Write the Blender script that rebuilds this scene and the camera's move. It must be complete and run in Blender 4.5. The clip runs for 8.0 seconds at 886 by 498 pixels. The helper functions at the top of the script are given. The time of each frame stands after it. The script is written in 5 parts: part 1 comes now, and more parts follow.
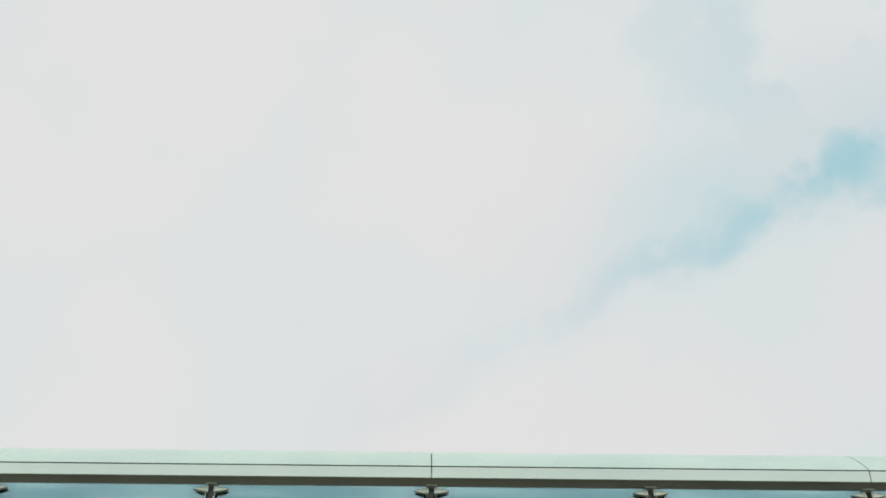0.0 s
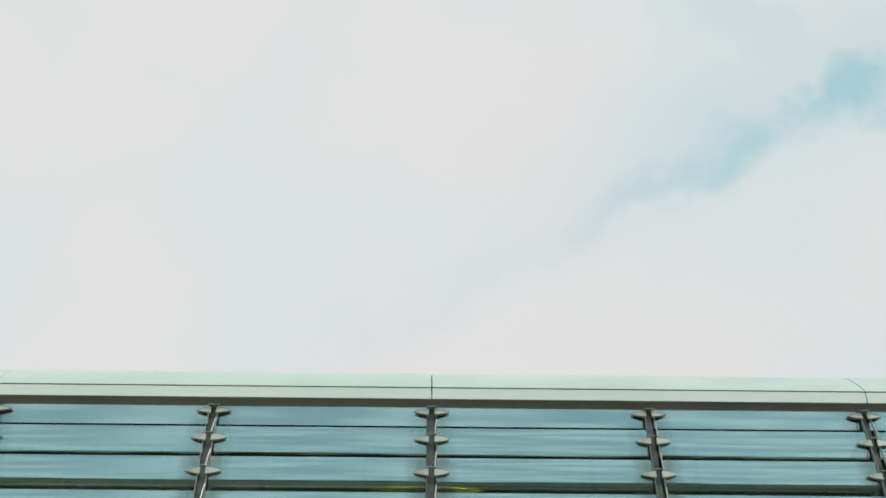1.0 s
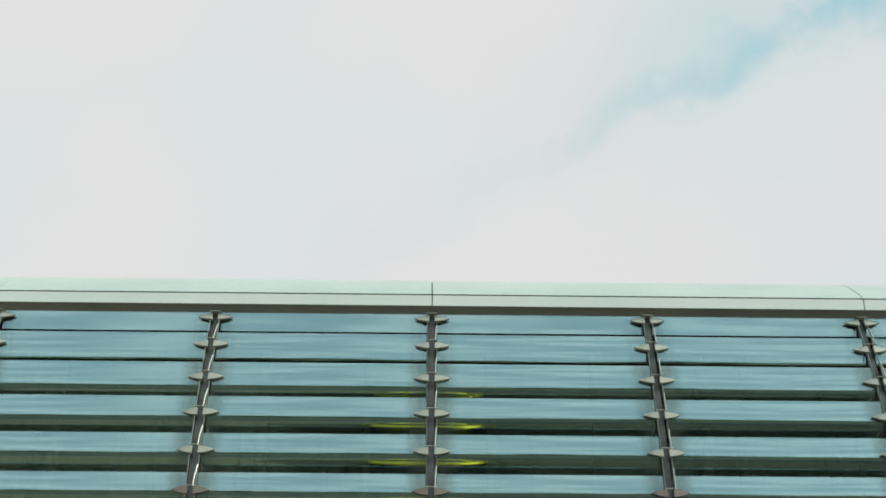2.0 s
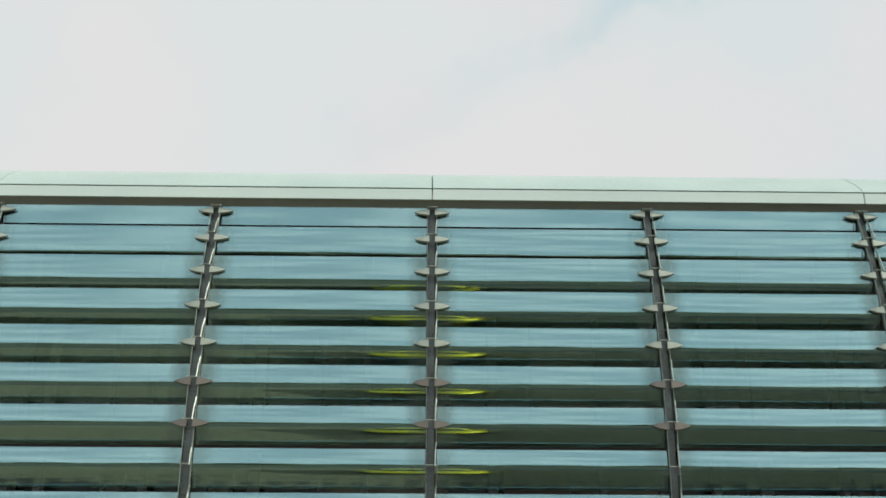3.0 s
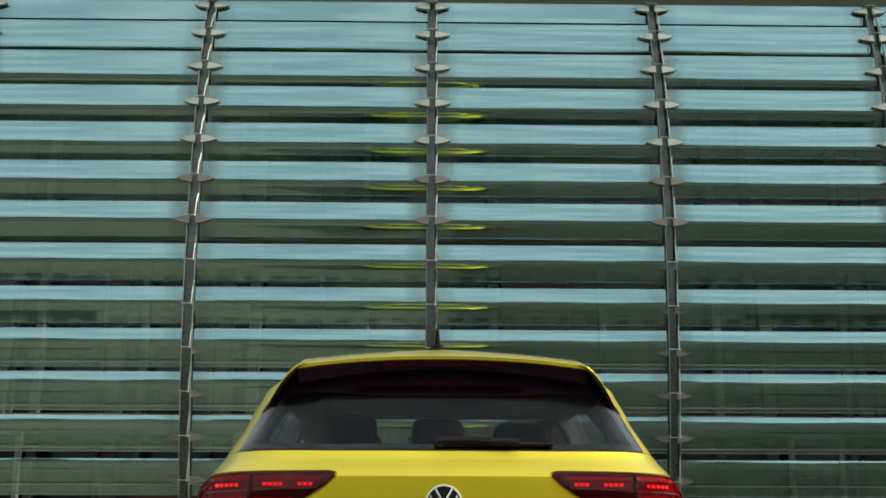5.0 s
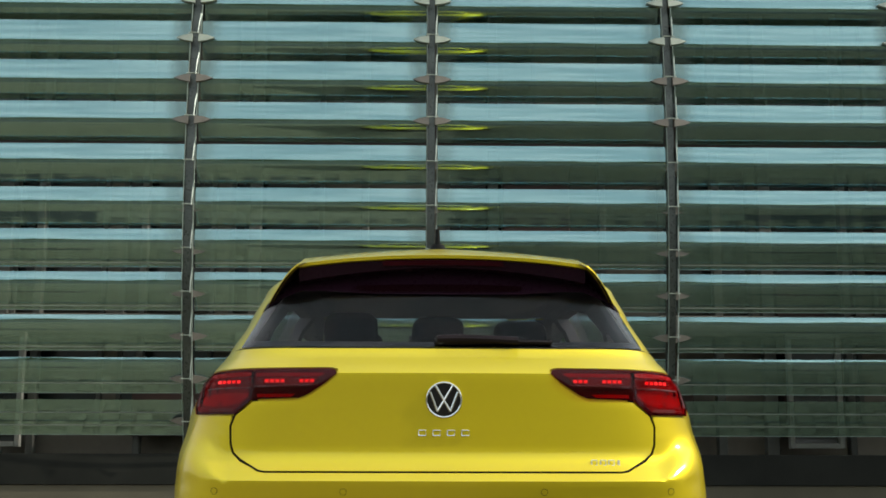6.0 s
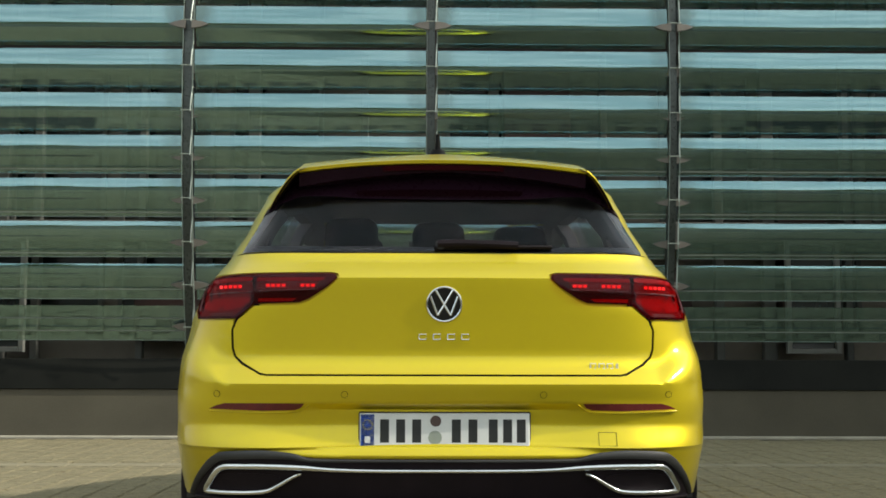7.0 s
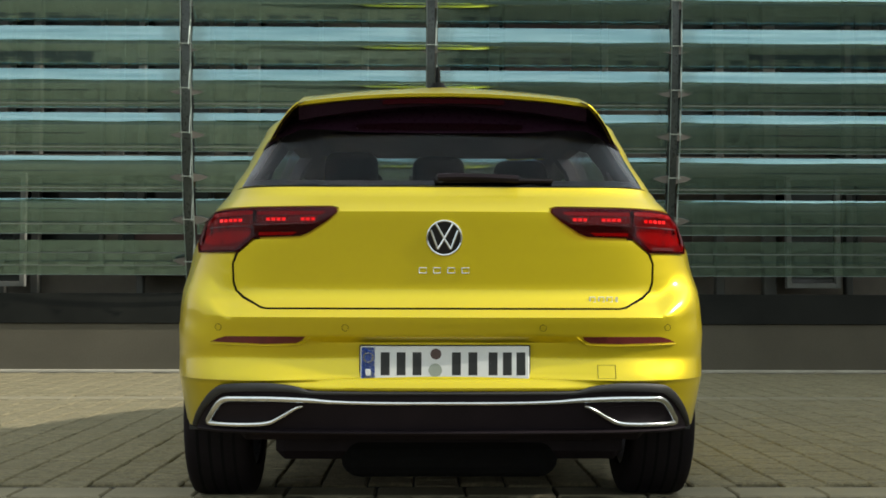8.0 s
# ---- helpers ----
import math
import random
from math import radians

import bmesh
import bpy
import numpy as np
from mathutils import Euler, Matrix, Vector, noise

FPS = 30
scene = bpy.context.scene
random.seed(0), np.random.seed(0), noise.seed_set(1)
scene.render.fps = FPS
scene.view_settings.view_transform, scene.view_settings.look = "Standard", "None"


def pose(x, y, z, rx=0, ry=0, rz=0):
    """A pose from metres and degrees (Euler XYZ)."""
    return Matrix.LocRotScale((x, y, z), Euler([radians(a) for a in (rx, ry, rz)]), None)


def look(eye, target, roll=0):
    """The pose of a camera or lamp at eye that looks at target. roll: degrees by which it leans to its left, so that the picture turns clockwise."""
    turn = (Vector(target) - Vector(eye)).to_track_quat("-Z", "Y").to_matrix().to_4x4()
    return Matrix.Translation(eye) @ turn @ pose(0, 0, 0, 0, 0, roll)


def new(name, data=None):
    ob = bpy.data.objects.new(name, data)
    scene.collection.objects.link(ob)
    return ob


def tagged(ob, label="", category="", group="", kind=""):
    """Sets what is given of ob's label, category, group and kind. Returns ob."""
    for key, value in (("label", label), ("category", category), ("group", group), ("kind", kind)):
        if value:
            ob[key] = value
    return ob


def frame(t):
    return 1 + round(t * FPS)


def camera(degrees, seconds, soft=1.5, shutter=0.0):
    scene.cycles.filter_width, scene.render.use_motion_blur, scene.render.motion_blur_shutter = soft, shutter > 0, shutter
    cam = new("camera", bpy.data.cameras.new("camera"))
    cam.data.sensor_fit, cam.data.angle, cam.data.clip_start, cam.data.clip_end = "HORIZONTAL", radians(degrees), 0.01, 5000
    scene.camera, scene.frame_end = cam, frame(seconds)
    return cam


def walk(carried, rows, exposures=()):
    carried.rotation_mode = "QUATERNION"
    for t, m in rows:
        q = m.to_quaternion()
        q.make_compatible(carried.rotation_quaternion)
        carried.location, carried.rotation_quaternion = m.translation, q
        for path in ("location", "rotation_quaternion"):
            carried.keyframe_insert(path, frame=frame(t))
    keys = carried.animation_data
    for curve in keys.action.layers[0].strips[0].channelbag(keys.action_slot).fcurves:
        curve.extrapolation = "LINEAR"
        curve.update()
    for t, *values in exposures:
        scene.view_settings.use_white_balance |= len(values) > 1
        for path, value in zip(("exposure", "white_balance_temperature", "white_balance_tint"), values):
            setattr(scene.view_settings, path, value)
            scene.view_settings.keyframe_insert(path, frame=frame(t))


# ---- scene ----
from mathutils.geometry import delaunay_2d_cdt

# ---------------------------------------------------------------- camera
cam = camera(39.8, 8.0, soft=1.7)
PIVOT_Z, ARM = 0.7165, 0.09
TILT = [(0.0, 36.42), (0.5, 34.53), (1.0, 32.84), (1.5, 30.83), (2.1, 28.05), (2.8, 24.52), (3.0, 23.61), (3.5, 21.23), (4.0, 18.83),
        (4.5, 16.51), (4.7, 15.59), (5.2, 13.27), (5.8, 10.51), (6.0, 9.59), (6.5, 7.39), (7.0, 5.25), (7.5, 3.48), (8.0, 2.22)]
YAW, ROLL = -1.0, 0.13


def tripod(tilt):
    e = radians(tilt)
    return pose(0, ARM * math.cos(e) - ARM, PIVOT_Z + ARM * math.sin(e), 90 + tilt, 0, YAW) @ pose(0, 0, 0, 0, 0, ROLL)


walk(cam, [(t, tripod(a)) for t, a in TILT])

# ---------------------------------------------------------------- sky and sun
SUN_DIR = Vector((-1.5, 0.30, -1.0)).normalized()
world = bpy.data.worlds.new("sky")
scene.world = world
world.use_nodes = True
wt = world.node_tree
wt.nodes.clear()


def wn(kind, **kw):
    n = wt.nodes.new(kind)
    for k, v in kw.items():
        n.inputs[k].default_value = v
    return n


w_out = wn("ShaderNodeOutputWorld")
w_bg = wn("ShaderNodeBackground", Strength=1.0)
w_sky = wt.nodes.new("ShaderNodeTexSky")
w_sky.sky_type = "NISHITA"
w_sky.sun_disc = False
w_sky.sun_elevation = math.asin(-SUN_DIR.z)
w_sky.sun_rotation = math.atan2(-SUN_DIR.x, -SUN_DIR.y)


def wlink(a, b):
    wt.links.new(a, b)


def wmath(op, a, b=None, clamp=False):
    n = wt.nodes.new("ShaderNodeMath")
    n.operation, n.use_clamp = op, clamp
    for sock, v in zip(n.inputs, (a, b)):
        if v is None:
            continue
        if hasattr(v, "is_linked"):
            wlink(v, sock)
        else:
            sock.default_value = v
    return n.outputs[0]


def wdot(vec, axis):
    n = wt.nodes.new("ShaderNodeVectorMath")
    n.operation = "DOT_PRODUCT"
    wlink(vec, n.inputs[0])
    n.inputs[1].default_value = axis
    return n.outputs["Value"]


def wramp(fac, lo, hi, a=0.0, b=1.0):
    n = wt.nodes.new("ShaderNodeMapRange")
    n.interpolation_type = "SMOOTHSTEP"
    for k, v in (("From Min", lo), ("From Max", hi), ("To Min", a), ("To Max", b)):
        n.inputs[k].default_value = v
    wlink(fac, n.inputs["Value"])
    return n.outputs["Result"]


def wmix(fac, a, b):
    n = wt.nodes.new("ShaderNodeMix")
    n.data_type = "RGBA"
    for sock, v in ((n.inputs["Factor"], fac), (n.inputs["A"], a), (n.inputs["B"], b)):
        if hasattr(v, "is_linked"):
            wlink(v, sock)
        else:
            sock.default_value = (*v, 1) if isinstance(v, tuple) else v
    return n.outputs["Result"]


def wnoise(scale, detail, offset):
    m = wt.nodes.new("ShaderNodeMapping")
    m.inputs["Location"].default_value = offset
    wlink(w_dir, m.inputs[0])
    n = wn("ShaderNodeTexNoise", Scale=scale, Detail=detail, Roughness=0.5)
    wlink(m.outputs[0], n.inputs["Vector"])
    return n.outputs["Fac"]


w_dir = wt.nodes.new("ShaderNodeTexCoord").outputs["Generated"]
w_scale = wt.nodes.new("ShaderNodeVectorMath")
w_scale.operation = "SCALE"
w_scale.inputs["Scale"].default_value = 0.13
wlink(w_sky.outputs[0], w_scale.inputs[0])
# a long rift between two banks of bright cloud, with ragged edges
rift = wdot(w_dir, (0.405, 0.479, -0.779))
along = wdot(w_dir, (0.893, -0.391, 0.224))
ragged = wmath("SUBTRACT", wnoise(9.0, 7.0, (0.3, 0.1, 0.2)), 0.5)
drift = wmath("ADD", wmath("ADD", rift, wmath("MULTIPLY", ragged, 0.11)), wmath("MULTIPLY", wmath("ADD", along, 0.1), 0.08))
core = wmath("MULTIPLY", wramp(drift, -0.034, 0.026, 0.0, 1.0), wramp(drift, 0.022, 0.052, 1.0, 0.0))
deep = wmath("MULTIPLY", core, wramp(along, -0.22, 0.20, 0.10, 0.85), True)
deep = wmath("MULTIPLY", deep, wramp(wnoise(16.0, 5.0, (0.9, 1.3, 0.5)), 0.36, 0.58, 0.35, 1.0))
patch = wmath("MULTIPLY", wramp(wnoise(11.0, 6.0, (2.1, 0.7, 0.4)), 0.42, 0.62, 0.0, 0.30), wramp(along, -0.12, 0.16, 0.0, 1.0))
veil = wmath("MULTIPLY", wmath("MAXIMUM", wramp(drift, -0.12, 0.015, 0.0, 0.30), patch), wramp(drift, 0.02, 0.06, 1.0, 0.2))
veil = wmath("MULTIPLY", veil, wramp(along, -0.22, 0.08, 0.0, 1.0), True)
broad = wramp(wnoise(4.0, 5.0, (1.7, 0.4, 0.9)), 0.42, 0.62, 0.0, 0.55)
# thin cloud lies on all the sky; towards the zenith behind the viewer more blue comes through
behind = wramp(wdot(w_dir, (0.0, -0.8, 0.6)), -0.1, 0.7, 0.0, 0.95)
blue = wmath("MAXIMUM", wmath("MAXIMUM", deep, veil), wmath("MULTIPLY", behind, wramp(wnoise(1.6, 4.0, (0.2, 2.4, 0.1)), 0.3, 0.6, 0.75, 1.0)))
cloud = wmix(broad, (0.762, 0.752, 0.754), (0.675, 0.758, 0.76))
glow = wramp(wdot(w_dir, tuple(-SUN_DIR)), 0.5, 1.0, 1.0, 1.7)
lit = wt.nodes.new("ShaderNodeVectorMath")
lit.operation = "SCALE"
wlink(cloud, lit.inputs[0])
wlink(glow, lit.inputs["Scale"])
w_half = wmix(0.1, (0.31, 0.61, 0.68), (0.5, 0.5, 0.5))
wlink(w_scale.outputs[0], w_half.node.inputs["B"])
wlink(wmix(blue, (0, 0, 0), (0, 0, 0)), w_bg.inputs["Color"])
w_haze = wmix(wramp(wnoise(11.0, 8.0, (0.6, 1.9, 0.3)), 0.36, 0.66), (0.80, 0.98, 1.03), (1.42, 1.46, 1.43))
w_blue = wmix(behind, (0, 0, 0), (0, 0, 0))
wlink(w_half, w_blue.node.inputs["A"])
wlink(w_haze, w_blue.node.inputs["B"])
final = w_bg.inputs["Color"].links[0].from_node
wlink(lit.outputs[0], final.inputs["A"])
wlink(w_blue, final.inputs["B"])
wlink(w_bg.outputs[0], w_out.inputs[0])

sun = new("sun", bpy.data.lights.new("sun", "SUN"))
sun.data.energy, sun.data.angle, sun.data.color = 5.0, radians(0.7), (1.0, 0.945, 0.82)
sun.matrix_world = look((0, 0, 30), Vector((0, 0, 30)) + SUN_DIR)


# ---------------------------------------------------------------- materials
class Shader:
    """A small builder of node materials."""

    def __init__(self, name):
        self.mat = bpy.data.materials.new(name)
        self.mat.use_nodes = True
        self.t = self.mat.node_tree
        self.bsdf = self.t.nodes["Principled BSDF"]
        self.out = self.t.nodes["Material Output"]

    def node(self, kind, **kw):
        n = self.t.nodes.new(kind)
        for k, v in kw.items():
            n.inputs[k.replace("_", " ")].default_value = v
        return n

    def link(self, a, b):
        self.t.links.new(a, b)

    def set(self, **kw):
        for k, v in kw.items():
            self.bsdf.inputs[k.replace("_", " ")].default_value = v
        return self

    def coords(self, scale=(1, 1, 1), source="Object"):
        co = self.t.nodes.new("ShaderNodeTexCoord")
        m = self.node("ShaderNodeMapping")
        m.inputs["Scale"].default_value = scale
        self.link(co.outputs[source], m.inputs[0])
        return m.outputs[0]

    def noise(self, scale, detail=4.0, rough=0.55, stretch=(1, 1, 1), source="Object"):
        n = self.node("ShaderNodeTexNoise", Scale=scale, Detail=detail, Roughness=rough)
        self.link(self.coords(stretch, source), n.inputs["Vector"])
        return n.outputs["Fac"]

    def ramp(self, fac, stops):
        r = self.t.nodes.new("ShaderNodeValToRGB")
        e = r.color_ramp.elements
        while len(e) < len(stops):
            e.new(0.5)
        for el, (pos, col) in zip(e, stops):
            el.position = pos
            el.color = (*col, 1) if len(col) == 3 else col
        self.link(fac, r.inputs[0])
        return r.outputs[0]

    def mix(self, fac, a, b, blend="MIX"):
        m = self.t.nodes.new("ShaderNodeMix")
        m.data_type, m.blend_type = "RGBA", blend
        for sock, v in ((m.inputs["Factor"], fac), (m.inputs["A"], a), (m.inputs["B"], b)):
            if hasattr(v, "is_linked"):
                self.link(v, sock)
            else:
                sock.default_value = (*v, 1) if isinstance(v, tuple) else v
        return m.outputs["Result"]

    def bump(self, height, strength=0.2, distance=0.01):
        b = self.node("ShaderNodeBump", Strength=strength, Distance=distance)
        self.link(height, b.inputs["Height"])
        self.link(b.outputs[0], self.bsdf.inputs["Normal"])
        return self

    def base(self, sock):
        self.link(sock, self.bsdf.inputs["Base Color"])
        return self

    def rough(self, sock):
        self.link(sock, self.bsdf.inputs["Roughness"])
        return self

    def grey(self, fac, lo, hi):
        m = self.node("ShaderNodeMapRange", To_Min=lo, To_Max=hi)
        self.link(fac, m.inputs["Value"])
        return m.outputs[0]


def surface(name, a, b, scale, rough=0.6, metal=0.0, fine=60.0, bump=0.15, spread=0.15, stretch=(1, 1, 1), source="Object", shine=0.5):
    """A two-scale material: broad stains between the colours a and b, fine grain in gloss and relief."""
    s = Shader(name)
    broad = s.noise(scale, 4, 0.6, stretch, source)
    grain = s.noise(fine, 3, 0.6, stretch, source)
    col = s.ramp(broad, [(0.32, a), (0.68, b)])
    s.base(s.mix(s.grey(grain, 0.0, 0.25), col, tuple(c * 0.7 for c in a)))
    s.rough(s.grey(grain, max(rough - spread, 0.02), min(rough + spread, 1)))
    s.set(Metallic=metal, Specular_IOR_Level=shine)
    s.bump(grain, bump, 0.004)
    return s.mat


def car_paint(name, col):
    s = Shader(name)
    flake = s.noise(900, 2)
    s.base(s.mix(s.grey(flake, 0.0, 0.3), col, tuple(c * 0.86 for c in col)))
    s.set(Metallic=0.75, Roughness=0.47, Coat_Weight=1.0, Coat_Roughness=0.15, Coat_IOR=1.45)
    s.bump(s.noise(6.0, 2), 0.02, 0.004)
    return s.mat


def tinted(name, col, gloss, rough=0.0, wave=0.0, tint_wave=(0, 0, 0), shade=(0.95, 0.98, 1.0), grazing=1.0, haloed=False):
    """Thin coated glass: a share of mirror reflection over a tinted clear body."""
    s = Shader(name)
    s.t.nodes.remove(s.bsdf)
    clear = s.node("ShaderNodeBsdfTransparent", Color=(*col, 1))
    shine = s.node("ShaderNodeBsdfGlossy", Color=(*shade, 1), Roughness=rough)
    rim = s.node("ShaderNodeLayerWeight", Blend=0.5)
    power = s.node("ShaderNodeMath")
    power.operation = "POWER"
    power.inputs[1].default_value = 5.0
    s.link(rim.outputs["Facing"], power.inputs[0])
    amount = s.node("ShaderNodeMapRange", To_Min=gloss, To_Max=grazing)
    s.link(power.outputs[0], amount.inputs["Value"])
    m = s.node("ShaderNodeMixShader")
    s.link(amount.outputs[0], m.inputs[0])
    s.link(clear.outputs[0], m.inputs[1])
    s.link(shine.outputs[0], m.inputs[2])
    if haloed:
        # matt film that paints the dulled reflection near the clamps
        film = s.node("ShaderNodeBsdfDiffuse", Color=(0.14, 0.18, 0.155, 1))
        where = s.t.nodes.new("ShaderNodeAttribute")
        where.attribute_name = "clamp_halo"
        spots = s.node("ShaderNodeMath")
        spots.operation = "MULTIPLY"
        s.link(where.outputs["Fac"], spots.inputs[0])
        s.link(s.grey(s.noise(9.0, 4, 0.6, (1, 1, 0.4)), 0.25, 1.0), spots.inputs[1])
        m_plain = m
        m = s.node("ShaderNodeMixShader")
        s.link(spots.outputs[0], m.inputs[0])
        s.link(m_plain.outputs[0], m.inputs[1])
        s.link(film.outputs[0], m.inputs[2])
    if wave:
        place = s.t.nodes.new("ShaderNodeNewGeometry").outputs["Position"]
        above = None
        for stretch, strength, detail in ((tint_wave, wave, 2.0), ((0.22, 3.0, 46.0), wave * 0.13, 3.0)):
            m2 = s.node("ShaderNodeMapping")
            m2.inputs["Scale"].default_value = stretch
            s.link(place, m2.inputs[0])
            n = s.node("ShaderNodeTexNoise", Scale=1.0, Detail=detail, Roughness=0.5)
            s.link(m2.outputs[0], n.inputs["Vector"])
            b = s.node("ShaderNodeBump", Strength=strength, Distance=0.02)
            s.link(n.outputs["Fac"], b.inputs["Height"])
            if above is not None:
                s.link(above, b.inputs["Normal"])
            above = b.outputs[0]
        s.link(above, shine.inputs["Normal"])
    s.link(m.outputs[0], s.out.inputs[0])
    return s.mat


M = {}
M["paint"] = car_paint("yellow_paint", (0.68, 0.54, 0.009))
M["black_gloss"] = surface("black_gloss", (0.006, 0.006, 0.007), (0.01, 0.01, 0.011), 3, 0.12, fine=80, bump=0.01, spread=0.05)
M["black_plastic"] = surface("black_plastic", (0.018, 0.018, 0.019), (0.03, 0.03, 0.03), 6, 0.55, fine=400, bump=0.2)
M["bumper_black"] = surface("bumper_black", (0.010, 0.007, 0.009), (0.016, 0.011, 0.014), 6, 0.6, fine=400, bump=0.1, shine=0.12)
M["rubber"] = surface("rubber", (0.0065, 0.004, 0.0055), (0.011, 0.008, 0.0095), 8, 0.75, fine=200, bump=0.2, shine=0.2)
M["seam"] = surface("seam_black", (0.003, 0.003, 0.003), (0.006, 0.006, 0.006), 5, 0.9, fine=50, bump=0.0, shine=0.14)
M["chrome"] = surface("chrome", (0.72, 0.74, 0.75), (0.80, 0.82, 0.83), 4, 0.16, 1.0, fine=60, bump=0.01, spread=0.05)
M["alloy"] = surface("alloy", (0.38, 0.38, 0.4), (0.5, 0.5, 0.52), 4, 0.3, 1.0, fine=60, bump=0.02, spread=0.1)
M["car_glass"] = tinted("car_glass", (0.90, 0.94, 0.93), 0.03)
M["privacy_glass"] = tinted("privacy_glass", (0.82, 0.82, 0.84), 0.009)
M["aerial_black"] = surface("aerial_black", (0.004, 0.004, 0.0045), (0.007, 0.007, 0.007), 30, 0.45, fine=200, bump=0.05, shine=0.08)
M["fin_black"] = surface("fin_black", (0.014, 0.005, 0.010), (0.019, 0.007, 0.014), 3, 0.3, fine=80, bump=0.01, shine=0.06)
M["seal_brown"] = surface("seal_brown", (0.07, 0.04, 0.035), (0.10, 0.06, 0.05), 9, 0.5, fine=90, bump=0.03)
M["trim_cloth"] = surface("trim_cloth", (0.015, 0.015, 0.016), (0.03, 0.03, 0.032), 5, 0.9, fine=300, bump=0.3, shine=0.2)
M["lining"] = surface("lining", (0.22, 0.205, 0.205), (0.28, 0.265, 0.26), 4, 0.9, fine=300, bump=0.2)
M["headliner"] = surface("headliner", (0.24, 0.225, 0.225), (0.30, 0.285, 0.28), 4, 0.9, fine=300, bump=0.2)
M["lamp_red"] = surface("lamp_red", (0.42, 0.006, 0.009), (0.58, 0.009, 0.013), 9, 0.2, fine=120, bump=0.3, shine=0.05)
M["lamp_mid"] = surface("lamp_mid", (0.20, 0.003, 0.006), (0.30, 0.005, 0.008), 9, 0.3, fine=120, bump=0.3, shine=0.05)
M["lamp_dim"] = surface("lamp_dim", (0.14, 0.007, 0.010), (0.20, 0.010, 0.013), 9, 0.35, fine=120, bump=0.2, shine=0.05)
M["lamp_bar"] = surface("lamp_bar", (0.11, 0.05, 0.055), (0.16, 0.08, 0.085), 5, 0.5, fine=80, bump=0.05, shine=0.05)
M["lamp_dark"] = surface("lamp_dark", (0.045, 0.006, 0.009), (0.075, 0.009, 0.013), 7, 0.15, fine=120, bump=0.2, shine=0.05)
M["lamp_shell"] = surface("lamp_shell", (0.040, 0.002, 0.004), (0.07, 0.003, 0.005), 7, 0.2, fine=120, bump=0.2, shine=0.05)
M["lip_red"] = surface("lip_red", (0.024, 0.0010, 0.003), (0.034, 0.0014, 0.004), 7, 0.3, fine=120, bump=0.1, shine=0.06)
M["lamp_off"] = surface("lamp_off", (0.006, 0.0010, 0.002), (0.009, 0.0012, 0.003), 7, 0.3, fine=120, bump=0.1, shine=0.06)
M["reflector_red"] = surface("reflector_red", (0.09, 0.012, 0.012), (0.14, 0.018, 0.016), 20, 0.2, fine=500, bump=0.3)
M["plate_white"] = surface("plate_white", (0.62, 0.64, 0.64), (0.72, 0.73, 0.72), 9, 0.35, fine=90, bump=0.03)
M["plate_blue"] = surface("plate_blue", (0.01, 0.06, 0.36), (0.015, 0.075, 0.42), 9, 0.35, fine=90, bump=0.03)
M["plate_dot"] = surface("plate_dot", (0.5, 0.42, 0.1), (0.6, 0.5, 0.15), 9, 0.4, fine=90, bump=0.03)
M["plate_ink"] = surface("plate_ink", (0.012, 0.014, 0.014), (0.02, 0.022, 0.022), 9, 0.4, fine=90, bump=0.03)
M["glass_edge"] = surface("glass_edge", (0.17, 0.21, 0.19), (0.24, 0.29, 0.26), 4, 0.3, fine=40, bump=0.05)
M["end_plate"] = surface("end_plate", (0.10, 0.135, 0.13), (0.15, 0.19, 0.18), 4, 0.4, fine=40, bump=0.05)
M["pale_line"] = surface("pale_line", (0.11, 0.115, 0.10), (0.16, 0.165, 0.145), 3, 0.5, fine=40, bump=0.05)
M["inner_pale"] = surface("inner_pale", (0.18, 0.18, 0.165), (0.24, 0.24, 0.22), 2, 0.6, fine=30, bump=0.05)
M["slat_glass"] = tinted("slat_glass", (0.68, 0.69, 0.645), 0.31, 0.055, 0.05, (0.5, 8, 14), (0.585, 0.915, 0.98), haloed=True)
M["steel"] = surface("steel", (0.30, 0.34, 0.31), (0.42, 0.46, 0.42), 3, 0.4, 0.6, fine=40, bump=0.1)
M["dark_steel"] = surface("dark_steel", (0.032, 0.039, 0.037), (0.068, 0.080, 0.075), 3, 0.3, 0.35, fine=40, bump=0.1)
# darker bracket copy for the lower rows, with the dimming behind glass painted in
M["bracket_dimmed"] = surface("bracket_dimmed", (0.125, 0.112, 0.096), (0.17, 0.152, 0.132), 5, 0.6, 0.0, fine=50, bump=0.1)
M["bracket"] = surface("bracket_grey", (0.27, 0.305, 0.26), (0.36, 0.395, 0.34), 5, 0.5, 0.1, fine=50, bump=0.1)
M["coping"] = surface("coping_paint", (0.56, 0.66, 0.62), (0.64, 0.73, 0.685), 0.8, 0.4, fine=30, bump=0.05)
# the coping's rounded top: its mirrored blue sky is put into a darker base colour
M["roll"] = surface("roll_sky_tone", (0.30, 0.385, 0.355), (0.365, 0.45, 0.415), 0.8, 0.35, fine=30, bump=0.05)
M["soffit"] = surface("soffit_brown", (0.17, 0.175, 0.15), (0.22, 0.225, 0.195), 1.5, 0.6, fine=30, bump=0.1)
M["plinth_dark"] = surface("plinth_dark", (0.009, 0.0095, 0.008), (0.018, 0.0185, 0.0155), 1.2, 0.4, fine=20, bump=0.05, shine=0.05)
M["plinth_stone"] = surface("plinth_stone", (0.066, 0.058, 0.038), (0.094, 0.083, 0.056), 1.0, 0.8, fine=60, bump=0.3)
M["kerb"] = surface("kerb_stone", (0.30, 0.275, 0.215), (0.40, 0.37, 0.29), 3, 0.85, fine=60, bump=0.3)
